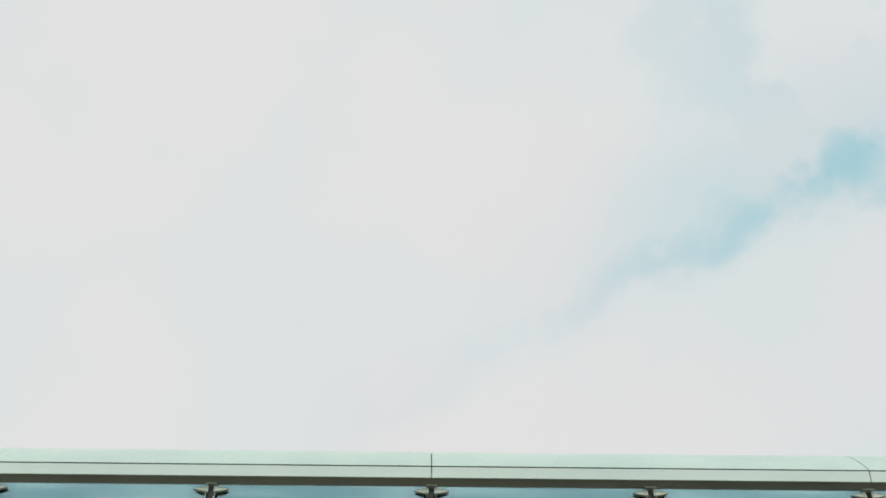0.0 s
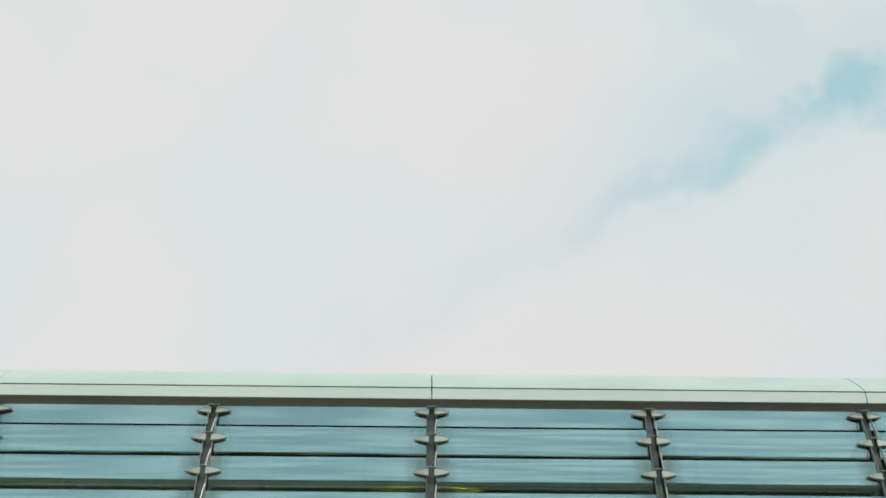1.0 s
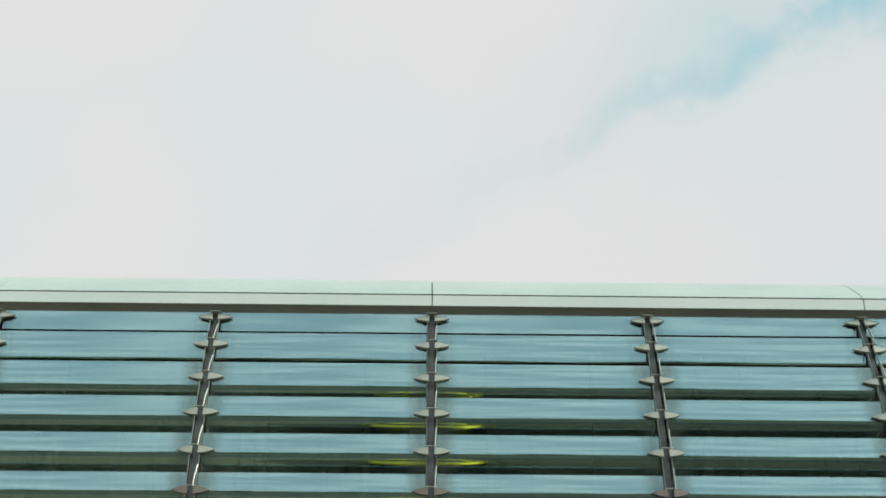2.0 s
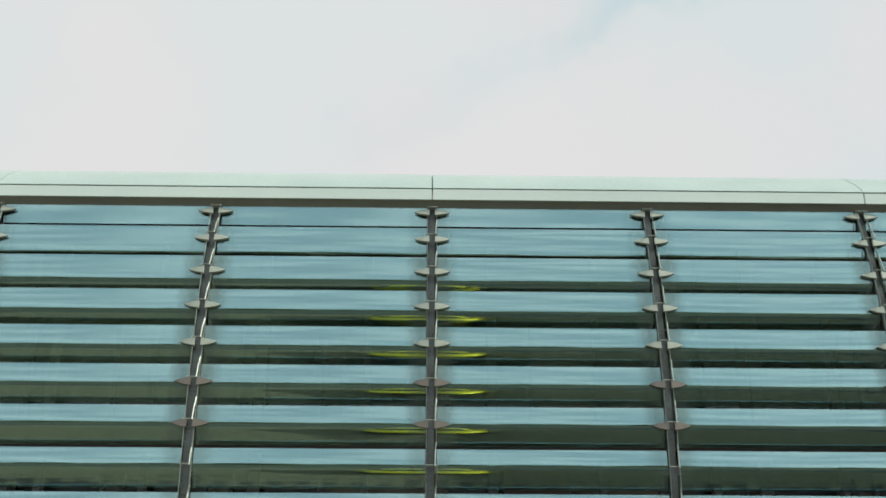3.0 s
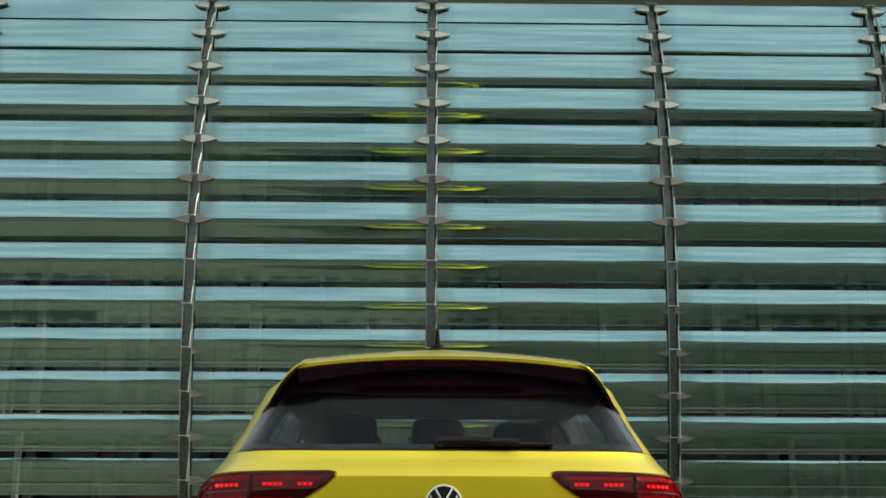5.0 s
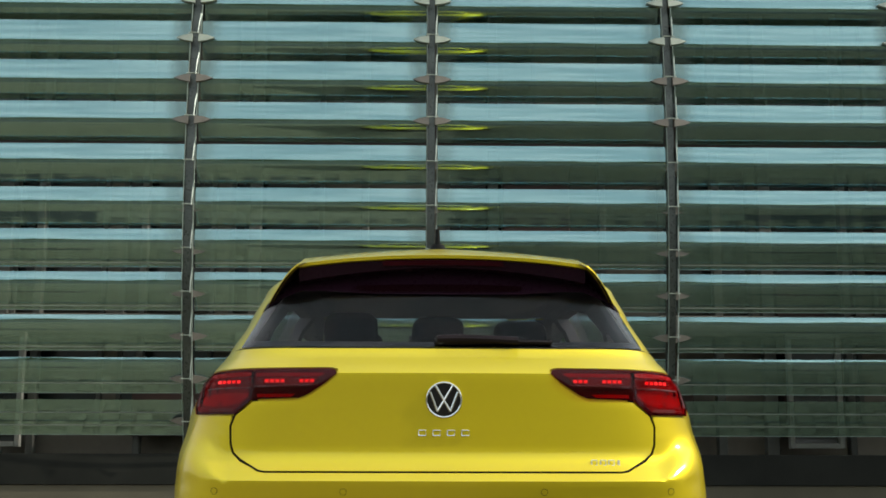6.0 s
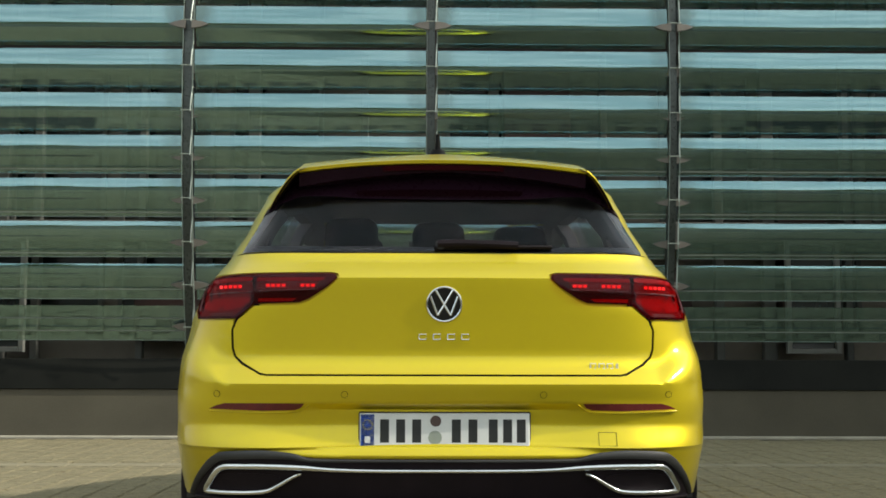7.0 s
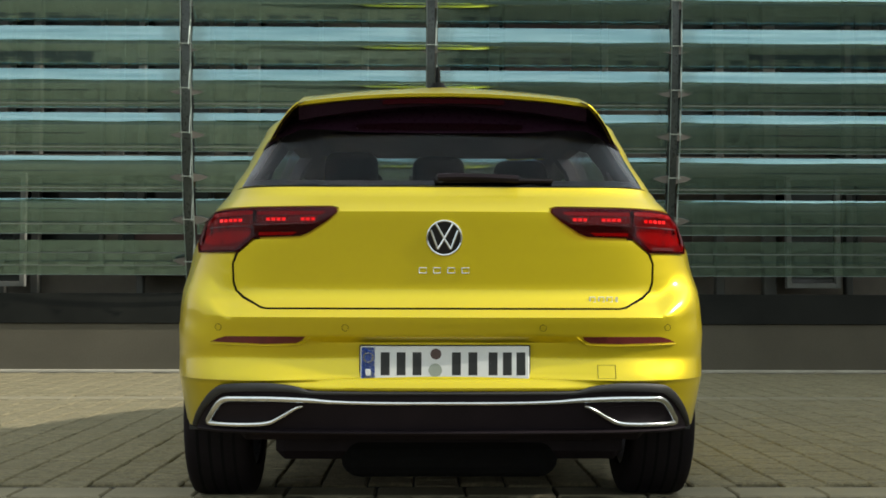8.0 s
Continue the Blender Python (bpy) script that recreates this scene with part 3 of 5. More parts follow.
POWER = [(0.18, 7.0), (0.60, 9.5), (0.95, 9.0), (1.06, 9.0), (1.30, 8.0), (1.385, 4.5), (1.43, 2.6), (1.456, 2.0)]


def rear_y(x, z):
    """How far forward the tail's skin lies at the side place x and the height z."""
    w = table(z, HALF_WIDTH)
    q = min(abs(x) / w, 0.9995)
    swoop = 0.06 * step(0.66, 0.82, abs(x)) * step(0.56, 0.66, z) * (1 - step(0.84, 0.96, z))
    n, y0 = table(z, POWER), table(z, REAR_Y)
    if swoop > 0:
        soft = step(0.68, 0.75, abs(x))
        y0 = sum(table(z - swoop + d * soft, REAR_Y) for d in (-0.033, -0.022, -0.011, 0.0, 0.011, 0.022, 0.033)) / 7
    mid = 2.0
    y = y0 + (mid - y0) * (1 - (1 - q ** n) ** (1 / n)) + 0.075 * q * q * (1 - step(0.95, 1.0, q))
    hollow = step(0.435, 0.475, z) * (1 - step(0.575, 0.602, z)) * (1 - step(0.24, 0.62, abs(x) + 0.5 * (z - 0.5)))
    return y + 0.040 * hollow


def bow(z):
    """How far the nose and the windscreen fall back towards their sides."""
    return 0.12 + 0.30 * (1 - step(0.84, 1.0, z))


def outline(z, inset=0.0, n_end=120, n_side=36):
    """A level slice through the body, as a ring of (x, y)."""
    w, y0, y1, n = table(z, HALF_WIDTH) - inset, table(z, REAR_Y), table(z, FRONT_Y), table(z, POWER)
    w = max(w, 0.008)
    ring = []
    mid = 2.0 if z < 1.40 else (y0 + y1) / 2
    for i in range(n_end + 1):
        x = -w * math.cos(math.pi * i / n_end)
        q = min(abs(x) / w, 1.0)
        if z < 1.40:
            y = min(rear_y(x * table(z, HALF_WIDTH) / w, z) if q < 0.999 else mid - 0.9, mid - 0.9)
            y += 0.014 * step(0.50, 0.60, z) * (1 - step(0.96, 1.0, z)) * step(0.58, 0.66, abs(x)) * (1 - step(0.985, 1.0, q))
        else:
            y = mid - (mid - y0) * (1 - q ** n) ** (1 / n)
        ring.append((x, y + inset))
    y_s, y_f = ring[-1][1], y1 - inset
    nf = max(n, 2.0) * 0.6 if z < 1.38 else n
    front = []
    for i in range(n_end + 1):
        x = w * math.cos(math.pi * i / n_end)
        q = min(abs(x) / w, 1.0)
        front.append((x, mid + (y_f - mid) * (1 - q ** nf) ** (1 / nf) - bow(z) * q * q * (z < 1.38)))
    f0 = front[0][1]
    side_r = [(w, y_s + (f0 - y_s) * i / n_side) for i in range(1, n_side)]
    side_l = [(-x, y) for x, y in side_r[::-1]]
    return ring + side_r + front + side_l
def dense(poly, gap=0.02):
    """The closed outline with points at most gap apart."""
    out = []
    for (x0, z0), (x1, z1) in zip(poly, poly[1:] + poly[:1]):
        n = max(1, int(math.hypot(x1 - x0, z1 - z0) / gap))
        out += [(x0 + (x1 - x0) * i / n, z0 + (z1 - z0) * i / n) for i in range(n)]
    return out


def rounded(poly, turns=2):
    """Cuts the corners of an outline softly."""
    for _ in range(turns):
        out = []
        for (x0, z0), (x1, z1) in zip(poly, poly[1:] + poly[:1]):
            out += [(x0 * 0.75 + x1 * 0.25, z0 * 0.75 + z1 * 0.25), (x0 * 0.25 + x1 * 0.75, z0 * 0.25 + z1 * 0.75)]
        poly = out
    return poly


def both(poly):
    """An outline given for x <= 0 from the middle line round to the middle line, made whole."""
    return poly + [(-x, z) for x, z in poly[::-1] if abs(x) > 1e-6]


def inside(poly, x, z):
    hit = False
    for (x0, z0), (x1, z1) in zip(poly, poly[1:] + poly[:1]):
        if (z0 > z) != (z1 > z) and x < x0 + (z - z0) * (x1 - x0) / (z1 - z0):
            hit = not hit
    return hit


def sheet(poly, place, gap=0.03, thick=0.004, hole=None, lines=(), crease=()):
    """A panel with the outline poly (u, v), laid on a curved skin: place(u, v, lift) gives the point. lines: heights at which it may fold."""
    edge = dense(poly, gap)
    pts = [Vector(p) for p in edge]
    bonds = [(i, (i + 1) % len(edge)) for i in range(len(edge))]
    if hole is not None:
        o = len(pts)
        ring_in = dense(hole, gap)
        pts += [Vector(p) for p in ring_in]
        bonds += [(o + i, o + (i + 1) % len(ring_in)) for i in range(len(ring_in))]
    us, vs = [p[0] for p in poly], [p[1] for p in poly]
    nu, nv = max(1, round((max(us) - min(us)) / gap)), max(1, round((max(vs) - min(vs)) / gap))
    rows = [min(vs) + (max(vs) - min(vs)) * j / nv for j in range(1, nv)]
    rows = sorted([v for v in rows if all(abs(v - l) > gap * 0.3 for l in lines)] + [l for l in lines if min(vs) < l < max(vs)])
    for v in rows:
        for i in range(1, nu):
            u = min(us) + (max(us) - min(us)) * i / nu
            if inside(poly, u, v) and not (hole is not None and inside(hole, u, v)):
                if min((u - p.x) ** 2 + (v - p.y) ** 2 for p in pts[:len(bonds)]) > (gap * 0.35) ** 2:
                    pts.append(Vector((u, v)))
    got = delaunay_2d_cdt(pts, bonds, [], 0, 1e-6)
    b = bmesh.new()
    front = [b.verts.new(place(p.x, p.y, 0.0)) for p in got[0]]
    back = [b.verts.new(place(p.x, p.y, -thick)) for p in got[0]]
    seen = {}
    for f in got[2]:
        c = sum((got[0][i] for i in f), Vector((0, 0))) / len(f)
        if inside(poly, c.x, c.y) and not (hole is not None and inside(hole, c.x, c.y)):
            b.faces.new([front[i] for i in f])
            b.faces.new([back[i] for i in f][::-1])
            for i, j in zip(f, list(f[1:]) + [f[0]]):
                seen[(i, j)] = True
    for i, j in list(seen):
        if (j, i) not in seen:
            b.faces.new((front[j], front[i], back[i], back[j]))
    level = {front[i]: got[0][i].y for i in range(len(front))}
    for c in crease:
        b.edges.ensure_lookup_table()
        bmesh.ops.split_edges(b, edges=[e for e in b.edges if all(abs(level.get(v, -9) - c) < 1e-4 for v in e.verts)])
    bmesh.ops.delete(b, geom=[v for v in b.verts if not v.link_faces], context="VERTS")
    return b


def tail_point(u, v, lift):
    """A point of the tail's skin, lifted off it along its normal."""
    e = 0.002
    y = rear_y(u, v)
    n = Vector(((rear_y(u + e, v) - rear_y(u - e, v)) / (2 * e), -1, (rear_y(u, v + e) - rear_y(u, v - e)) / (2 * e))).normalized()
    n.z *= 0.3
    lift *= 1 - 0.8 * abs(n.x)
    return (u + n.x * lift, y + n.y * lift, v + n.z * lift)


def tail(lift):
    return lambda u, v, d: tail_point(u, v, lift + d)


def flank(side, lift):
    """The skin of the cabin's side, over the length u and the height v."""
    def place(u, v, d):
        w = table(v, HALF_WIDTH)
        return (side * (w + lift + d), u, v)
    return place


def screen(lift):
    """The windscreen's skin."""
    def place(u, v, d):
        w, y1, n = table(v, HALF_WIDTH), table(v, FRONT_Y), table(v, POWER)
        q = min(abs(u) / w, 0.999)
        nf = max(n, 2.0) * 0.6
        return (u, 2.0 + (y1 - 2.0) * (1 - q ** nf) ** (1 / nf) - bow(v) * q * q + lift + d, v)
    return place


def prism(poly, axis, lo, hi):
    b = bmesh.new()
    def at(u, v, w):
        return (u, w, v) if axis == "Y" else (w, u, v)
    a = [b.verts.new(at(u, v, lo)) for u, v in poly]
    c = [b.verts.new(at(u, v, hi)) for u, v in poly]
    n = len(poly)
    b.faces.new(a)
    b.faces.new(c[::-1])
    for i in range(n):
        b.faces.new((a[i], a[(i + 1) % n], c[(i + 1) % n], c[i]))
    return b


def carve(bm, cutters, inner=0):
    """Cuts closed shapes out of a closed shape, and gives the rest; inner: the material slot of the cut faces."""
    for c in cutters:
        for f in c.faces:
            f.material_index = inner
    base = new("shape", mesh_of(bm, "shape", None))
    tools = []
    for c in cutters:
        t = new("cutter", mesh_of(c, "cutter", None))
        m = base.modifiers.new("cut", "BOOLEAN")
        m.operation, m.object, m.solver = "DIFFERENCE", t, "EXACT"
        tools.append(t)
    got = bpy.data.meshes.new_from_object(base.evaluated_get(bpy.context.evaluated_depsgraph_get()))
    out = bmesh.new()
    out.from_mesh(got)
    for o in [base] + tools:
        me = o.data
        bpy.data.objects.remove(o)
        bpy.data.meshes.remove(me)
    bpy.data.meshes.remove(got)
    return out


car = thing("car", "bright yellow five-door hatchback with dark tinted rear window", "car", pose(0.07, 3.74, 0, 0, 0, 0.35))

# body shell
heights = [0.305 + 0.0085 * i for i in range(128)]
heights = [z for z in heights if z < 1.385] + [1.385, 1.395, 1.405, 1.415, 1.423, 1.43, 1.436, 1.441, 1.445, 1.449, 1.452, 1.454, 1.456]
skin = [[(x, y, z) for x, y in outline(z)] for z in heights]
lining_z = [z for z in heights if z < 1.42]
inner = [[(x, y, z - (0.0 if z < 1.3 else 0.012)) for x, y in outline(z, 0.045)] for z in lining_z]
shell = loft(skin, True, False)
n_ring = len(skin[0])
inner_vs = [[shell.verts.new(p) for p in ring] for ring in inner]
for ra, rb in zip(inner_vs, inner_vs[1:]):
    for k in range(n_ring):
        shell.faces.new((ra[k], rb[k], rb[(k + 1) % n_ring], ra[(k + 1) % n_ring])).material_index = 1
shell.verts.ensure_lookup_table()
for k in range(n_ring):
    shell.faces.new((shell.verts[k], inner_vs[0][k], inner_vs[0][(k + 1) % n_ring], shell.verts[(k + 1) % n_ring]))
top = len(skin) - 1
shell.faces.new([shell.verts[top * n_ring + k] for k in range(n_ring)])
shell.faces.new(inner_vs[-1][::-1]).material_index = 1
bmesh.ops.recalc_face_normals(shell, faces=shell.faces)

WHEEL_R, REAR_AXLE, FRONT_AXLE, HUB_Z = 0.318, 0.80, 3.42, 0.318
REAR_GLASS = both([(0, 1.068), (-0.35, 1.069), (-0.652, 1.074), (-0.640, 1.10), (-0.60, 1.19), (-0.55, 1.275), (-0.495, 1.335), (-0.46, 1.348), (-0.25, 1.356), (0, 1.358)])
REAR_HOLE = both([(0, 1.085), (-0.35, 1.087), (-0.615, 1.094), (-0.60, 1.12), (-0.565, 1.19), (-0.515, 1.265), (-0.465, 1.318), (-0.43, 1.33), (-0.25, 1.337), (0, 1.338)])
FRONT_DOOR_GLASS = [(1.92, 1.0), (2.86, 1.0), (2.62, 1.10), (2.25, 1.27), (1.95, 1.35), (1.90, 1.352)]
REAR_DOOR_GLASS = [(0.98, 1.03), (1.84, 1.0), (1.82, 1.352), (1.35, 1.345), (1.12, 1.30), (0.96, 1.20)]
QUARTER_GLASS = [(0.76, 1.10), (0.92, 1.05), (0.90, 1.19), (0.84, 1.2)]
SCREEN_GLASS = both([(0, 1.02), (-0.45, 1.02), (-0.66, 1.02), (-0.60, 1.15), (-0.55, 1.30), (-0.50, 1.390), (-0.25, 1.402), (0, 1.404)])


def shrink(poly, f):
    cx, cz = sum(p[0] for p in poly) / len(poly), sum(p[1] for p in poly) / len(poly)
    return [(cx + (x - cx) * f, cz + (z - cz) * f) for x, z in poly]


cutters = [prism(REAR_HOLE, "Y", -0.3, 0.9)]
for g in (FRONT_DOOR_GLASS, REAR_DOOR_GLASS, QUARTER_GLASS):
    cutters += [prism(shrink(g, 0.96), "X", -1.2, 1.2)]
for y in (REAR_AXLE, FRONT_AXLE):
    for side in (-1, 1):
        cutters.append(tube(0.365, 0.5, "X", 48, None, (side * 0.83, y, HUB_Z + 0.005)))
for c in cutters[:-1]:
    shell = carve(shell, [c], 1)
shell = carve(shell, cutters[-1:], 1)
opening = shrink(SCREEN_GLASS, 0.965)
gone = [f for f in shell.faces if 2.02 < f.calc_center_median().y < 3.4 and inside(opening, f.calc_center_median().x, f.calc_center_median().z) and abs(f.normal.z) < 0.98]
bmesh.ops.delete(shell, geom=gone, context="FACES")
body = part("body", shell, "paint", car, "bright yellow painted body shell", True)
body.data.materials.append(M["lining"])

# glazing
rear_glass = part("rear_window", sheet(REAR_GLASS, tail(0.011), 0.025), "privacy_glass", car, "dark tinted rear window", True)
part("window_edge", sheet(REAR_GLASS, tail(0.0065), 0.025, 0.006, REAR_HOLE), "black_gloss", rear_glass, "black printed edge of the glass", True)
for side in (-1, 1):
    for g in (FRONT_DOOR_GLASS, REAR_DOOR_GLASS, QUARTER_GLASS):
        part("side_window", sheet(g, flank(side, 0.002), 0.05), "privacy_glass" if g is not FRONT_DOOR_GLASS else "car_glass", car, "", True)
part("windscreen", sheet(SCREEN_GLASS, screen(0.004), 0.05), "car_glass", car, "clear windscreen", True)

# tailgate and bumper panels over black joint strips
LAMP_OUT = [(-0.5880, 0.994), (-0.5860, 0.905), (-0.645, 0.857), (-0.785, 0.859), (-0.797, 0.885), (-0.795, 0.915), (-0.777, 0.963), (-0.735, 0.992)]
LAMP_IN = [(-0.5855, 0.994), (-0.350, 0.994), (-0.333, 0.990), (-0.329, 0.981), (-0.362, 0.953), (-0.418, 0.917), (-0.446, 0.906), (-0.5845, 0.902)]
HATCH = both([(0, 1.062), (-0.35, 1.063), (-0.660, 1.068), (-0.700, 1.066), (-0.722, 1.040), (-0.742, 0.9975), (-0.345, 0.9975), (-0.326, 0.992), (-0.322, 0.980), (-0.36, 0.947), (-0.418, 0.909), (-0.446, 0.898),
              (-0.584, 0.896), (-0.639, 0.853), (-0.6525, 0.822), (-0.6505, 0.765), (-0.6425, 0.7405), (-0.6215, 0.7195), (-0.565, 0.6870), (-0.545, 0.6830), (0, 0.6830)])
HATCH_JOINT = both([(0, 1.066), (-0.66, 1.072), (-0.699, 1.064), (-0.738, 0.999), (-0.60, 0.994), (-0.590, 0.89), (-0.647, 0.857), (-0.664, 0.824), (-0.662, 0.762), (-0.652, 0.734), (-0.628, 0.709), (-0.568, 0.677), (-0.545, 0.674), (0, 0.674)])
hatch = part("tailgate", sheet(HATCH, tail(0.014), 0.02, 0.008, None, (0.980,), (0.980,)), "paint", car, "bright yellow tailgate panel", True)
part("joint_seal", sheet(dense(HATCH_JOINT, 0.03), tail(0.0085), 0.018, 0.006, [(x * 0.97, 0.88 + (z - 0.88) * 0.94) for x, z in dense(HATCH_JOINT, 0.03)]), "seam", hatch, "black panel gap", True)
BUMPER = both([(0, 0.6765), (-0.544, 0.6765), (-0.564, 0.680), (-0.625, 0.711), (-0.649, 0.736), (-0.658, 0.763), (-0.660, 0.822), (-0.651, 0.846), (-0.655, 0.852), (-0.772, 0.852), (-0.797, 0.80),
               (-0.815, 0.74), (-0.835, 0.69), (-0.853, 0.60), (-0.858, 0.50), (-0.856, 0.42), (-0.845, 0.34), (-0.828, 0.30), (-0.803, 0.30), (-0.775, 0.35), (-0.73, 0.40), (-0.68, 0.43), (-0.55, 0.438), (-0.46, 0.432), (-0.39, 0.42), (0, 0.42)])
bumper = part("bumper", sheet(BUMPER, tail(0.014), 0.009, 0.008, None, (0.44, 0.455, 0.463, 0.597, 0.601, 0.655, 0.659), (0.463,)), "paint", car, "bright yellow rear bumper cover", True)
DIFFUSER = both([(0, 0.432), (-0.252, 0.432), (-0.393, 0.433), (-0.43, 0.438), (-0.464, 0.446), (-0.552, 0.452), (-0.668, 0.446), (-0.705, 0.428), (-0.735, 0.40), (-0.775, 0.352), (-0.806, 0.300), (-0.78, 0.296), (0, 0.295)])
diffuser = part("diffuser", sheet(DIFFUSER, tail(0.023), 0.02, 0.014), "bumper_black", car, "black plastic lower bumper insert", True)


def on_tail(pts, lift):
    return [(x, rear_y(x, z) - lift, z) for x, z in pts]


def smooth_line(pts, n=4):
    """A soft line through given points."""
    v = [Vector((x, 0, z)) for x, z in pts]
    out = []
    for i in range(len(v) - 1):
        p0, p1, p2, p3 = v[max(i - 1, 0)], v[i], v[i + 1], v[min(i + 2, len(v) - 1)]
        for k in range(n):
            t = k / n
            q = 0.5 * ((2 * p1) + (p2 - p0) * t + (2 * p0 - 5 * p1 + 4 * p2 - p3) * t * t + (3 * p1 - p0 - 3 * p2 + p3) * t ** 3)
            out.append((q.x, q.z))
    out.append((v[-1].x, v[-1].z))
    return out


def bar_on_tail(pts, widths, lift, depth=0.008):
    """A flat-topped strip of changing width that follows the tail."""
    b = bmesh.new()
    rows = []
    n = len(pts)
    for i, (x, z) in enumerate(pts):
        x0, z0 = pts[max(i - 1, 0)]
        x1, z1 = pts[min(i + 1, n - 1)]
        l = math.hypot(x1 - x0, z1 - z0) or 1
        nx, nz = -(z1 - z0) / l, (x1 - x0) / l
        f = i / (n - 1) * (len(widths) - 1)
        k = min(int(f), len(widths) - 2)
        w = (widths[k] + (widths[k + 1] - widths[k]) * (f - k)) / 2
        y = rear_y(x, z) - lift
        rows.append([(x + nx * w * f, y - depth * h, z + nz * w * f) for f, h in ((1, 0), (0.92, 0.45), (0.6, 0.85), (0.2, 1.0), (-0.2, 1.0), (-0.6, 0.85), (-0.92, 0.45), (-1, 0))])
    return loft(rows, True, True)


for side in (-1, 1):
    loop = smooth_line([(-0.60, 0.4055), (-0.64, 0.4050), (-0.674, 0.402), (-0.697, 0.388), (-0.722, 0.355), (-0.738, 0.328), (-0.722, 0.321), (-0.62, 0.322), (-0.545, 0.328), (-0.505, 0.346), (-0.455, 0.376), (-0.432, 0.383)], 5)
    loop = [(-side * x, z) for x, z in loop]
    mouth = rounded([(-side * x, z) for x, z in ((-0.70, 0.385), (-0.735, 0.326), (-0.54, 0.333), (-0.47, 0.385))], 2)
    part("exhaust_mouth", sheet(mouth, tail(0.026), 0.03, 0.003), "bumper_black", diffuser, "", True)
    part("chrome_loop", bar_on_tail(loop, (0.021, 0.021, 0.021, 0.020, 0.018, 0.018, 0.015, 0.010), 0.0245, 0.013), "chrome", diffuser, "chrome frame of a dummy exhaust", True)
mid = smooth_line([(-0.645, 0.4045), (-0.55, 0.406), (-0.43, 0.403), (-0.34, 0.397), (-0.2, 0.394), (0.0, 0.394), (0.2, 0.394), (0.34, 0.397), (0.43, 0.403), (0.55, 0.406), (0.645, 0.4045)], 5)
part("chrome_strip", bar_on_tail(mid, (0.021, 0.021, 0.015, 0.0135, 0.015, 0.021, 0.021), 0.024, 0.012), "chrome", diffuser, "chrome strip across the bumper", True)
rim_path = smooth_line([(-0.800, 0.305), (-0.772, 0.352), (-0.735, 0.397), (-0.703, 0.424), (-0.668, 0.437), (-0.552, 0.442), (-0.464, 0.437), (-0.43, 0.430), (-0.393, 0.425), (-0.252, 0.424), (0, 0.424)], 4)
rim_path = rim_path + [(-x, z) for x, z in rim_path[::-1][1:]]
part("insert_rim", bar_on_tail(rim_path, (0.016, 0.026, 0.026, 0.012, 0.008, 0.012, 0.026, 0.026, 0.016), 0.022, 0.006), "black_plastic", diffuser, "satin black rim of the insert", True)
part("lower_lip", bar_on_tail([(-0.78 + 0.078 * i, 0.301) for i in range(21)], (0.014, 0.014), 0.023, 0.02), "bumper_black", diffuser, "", True)

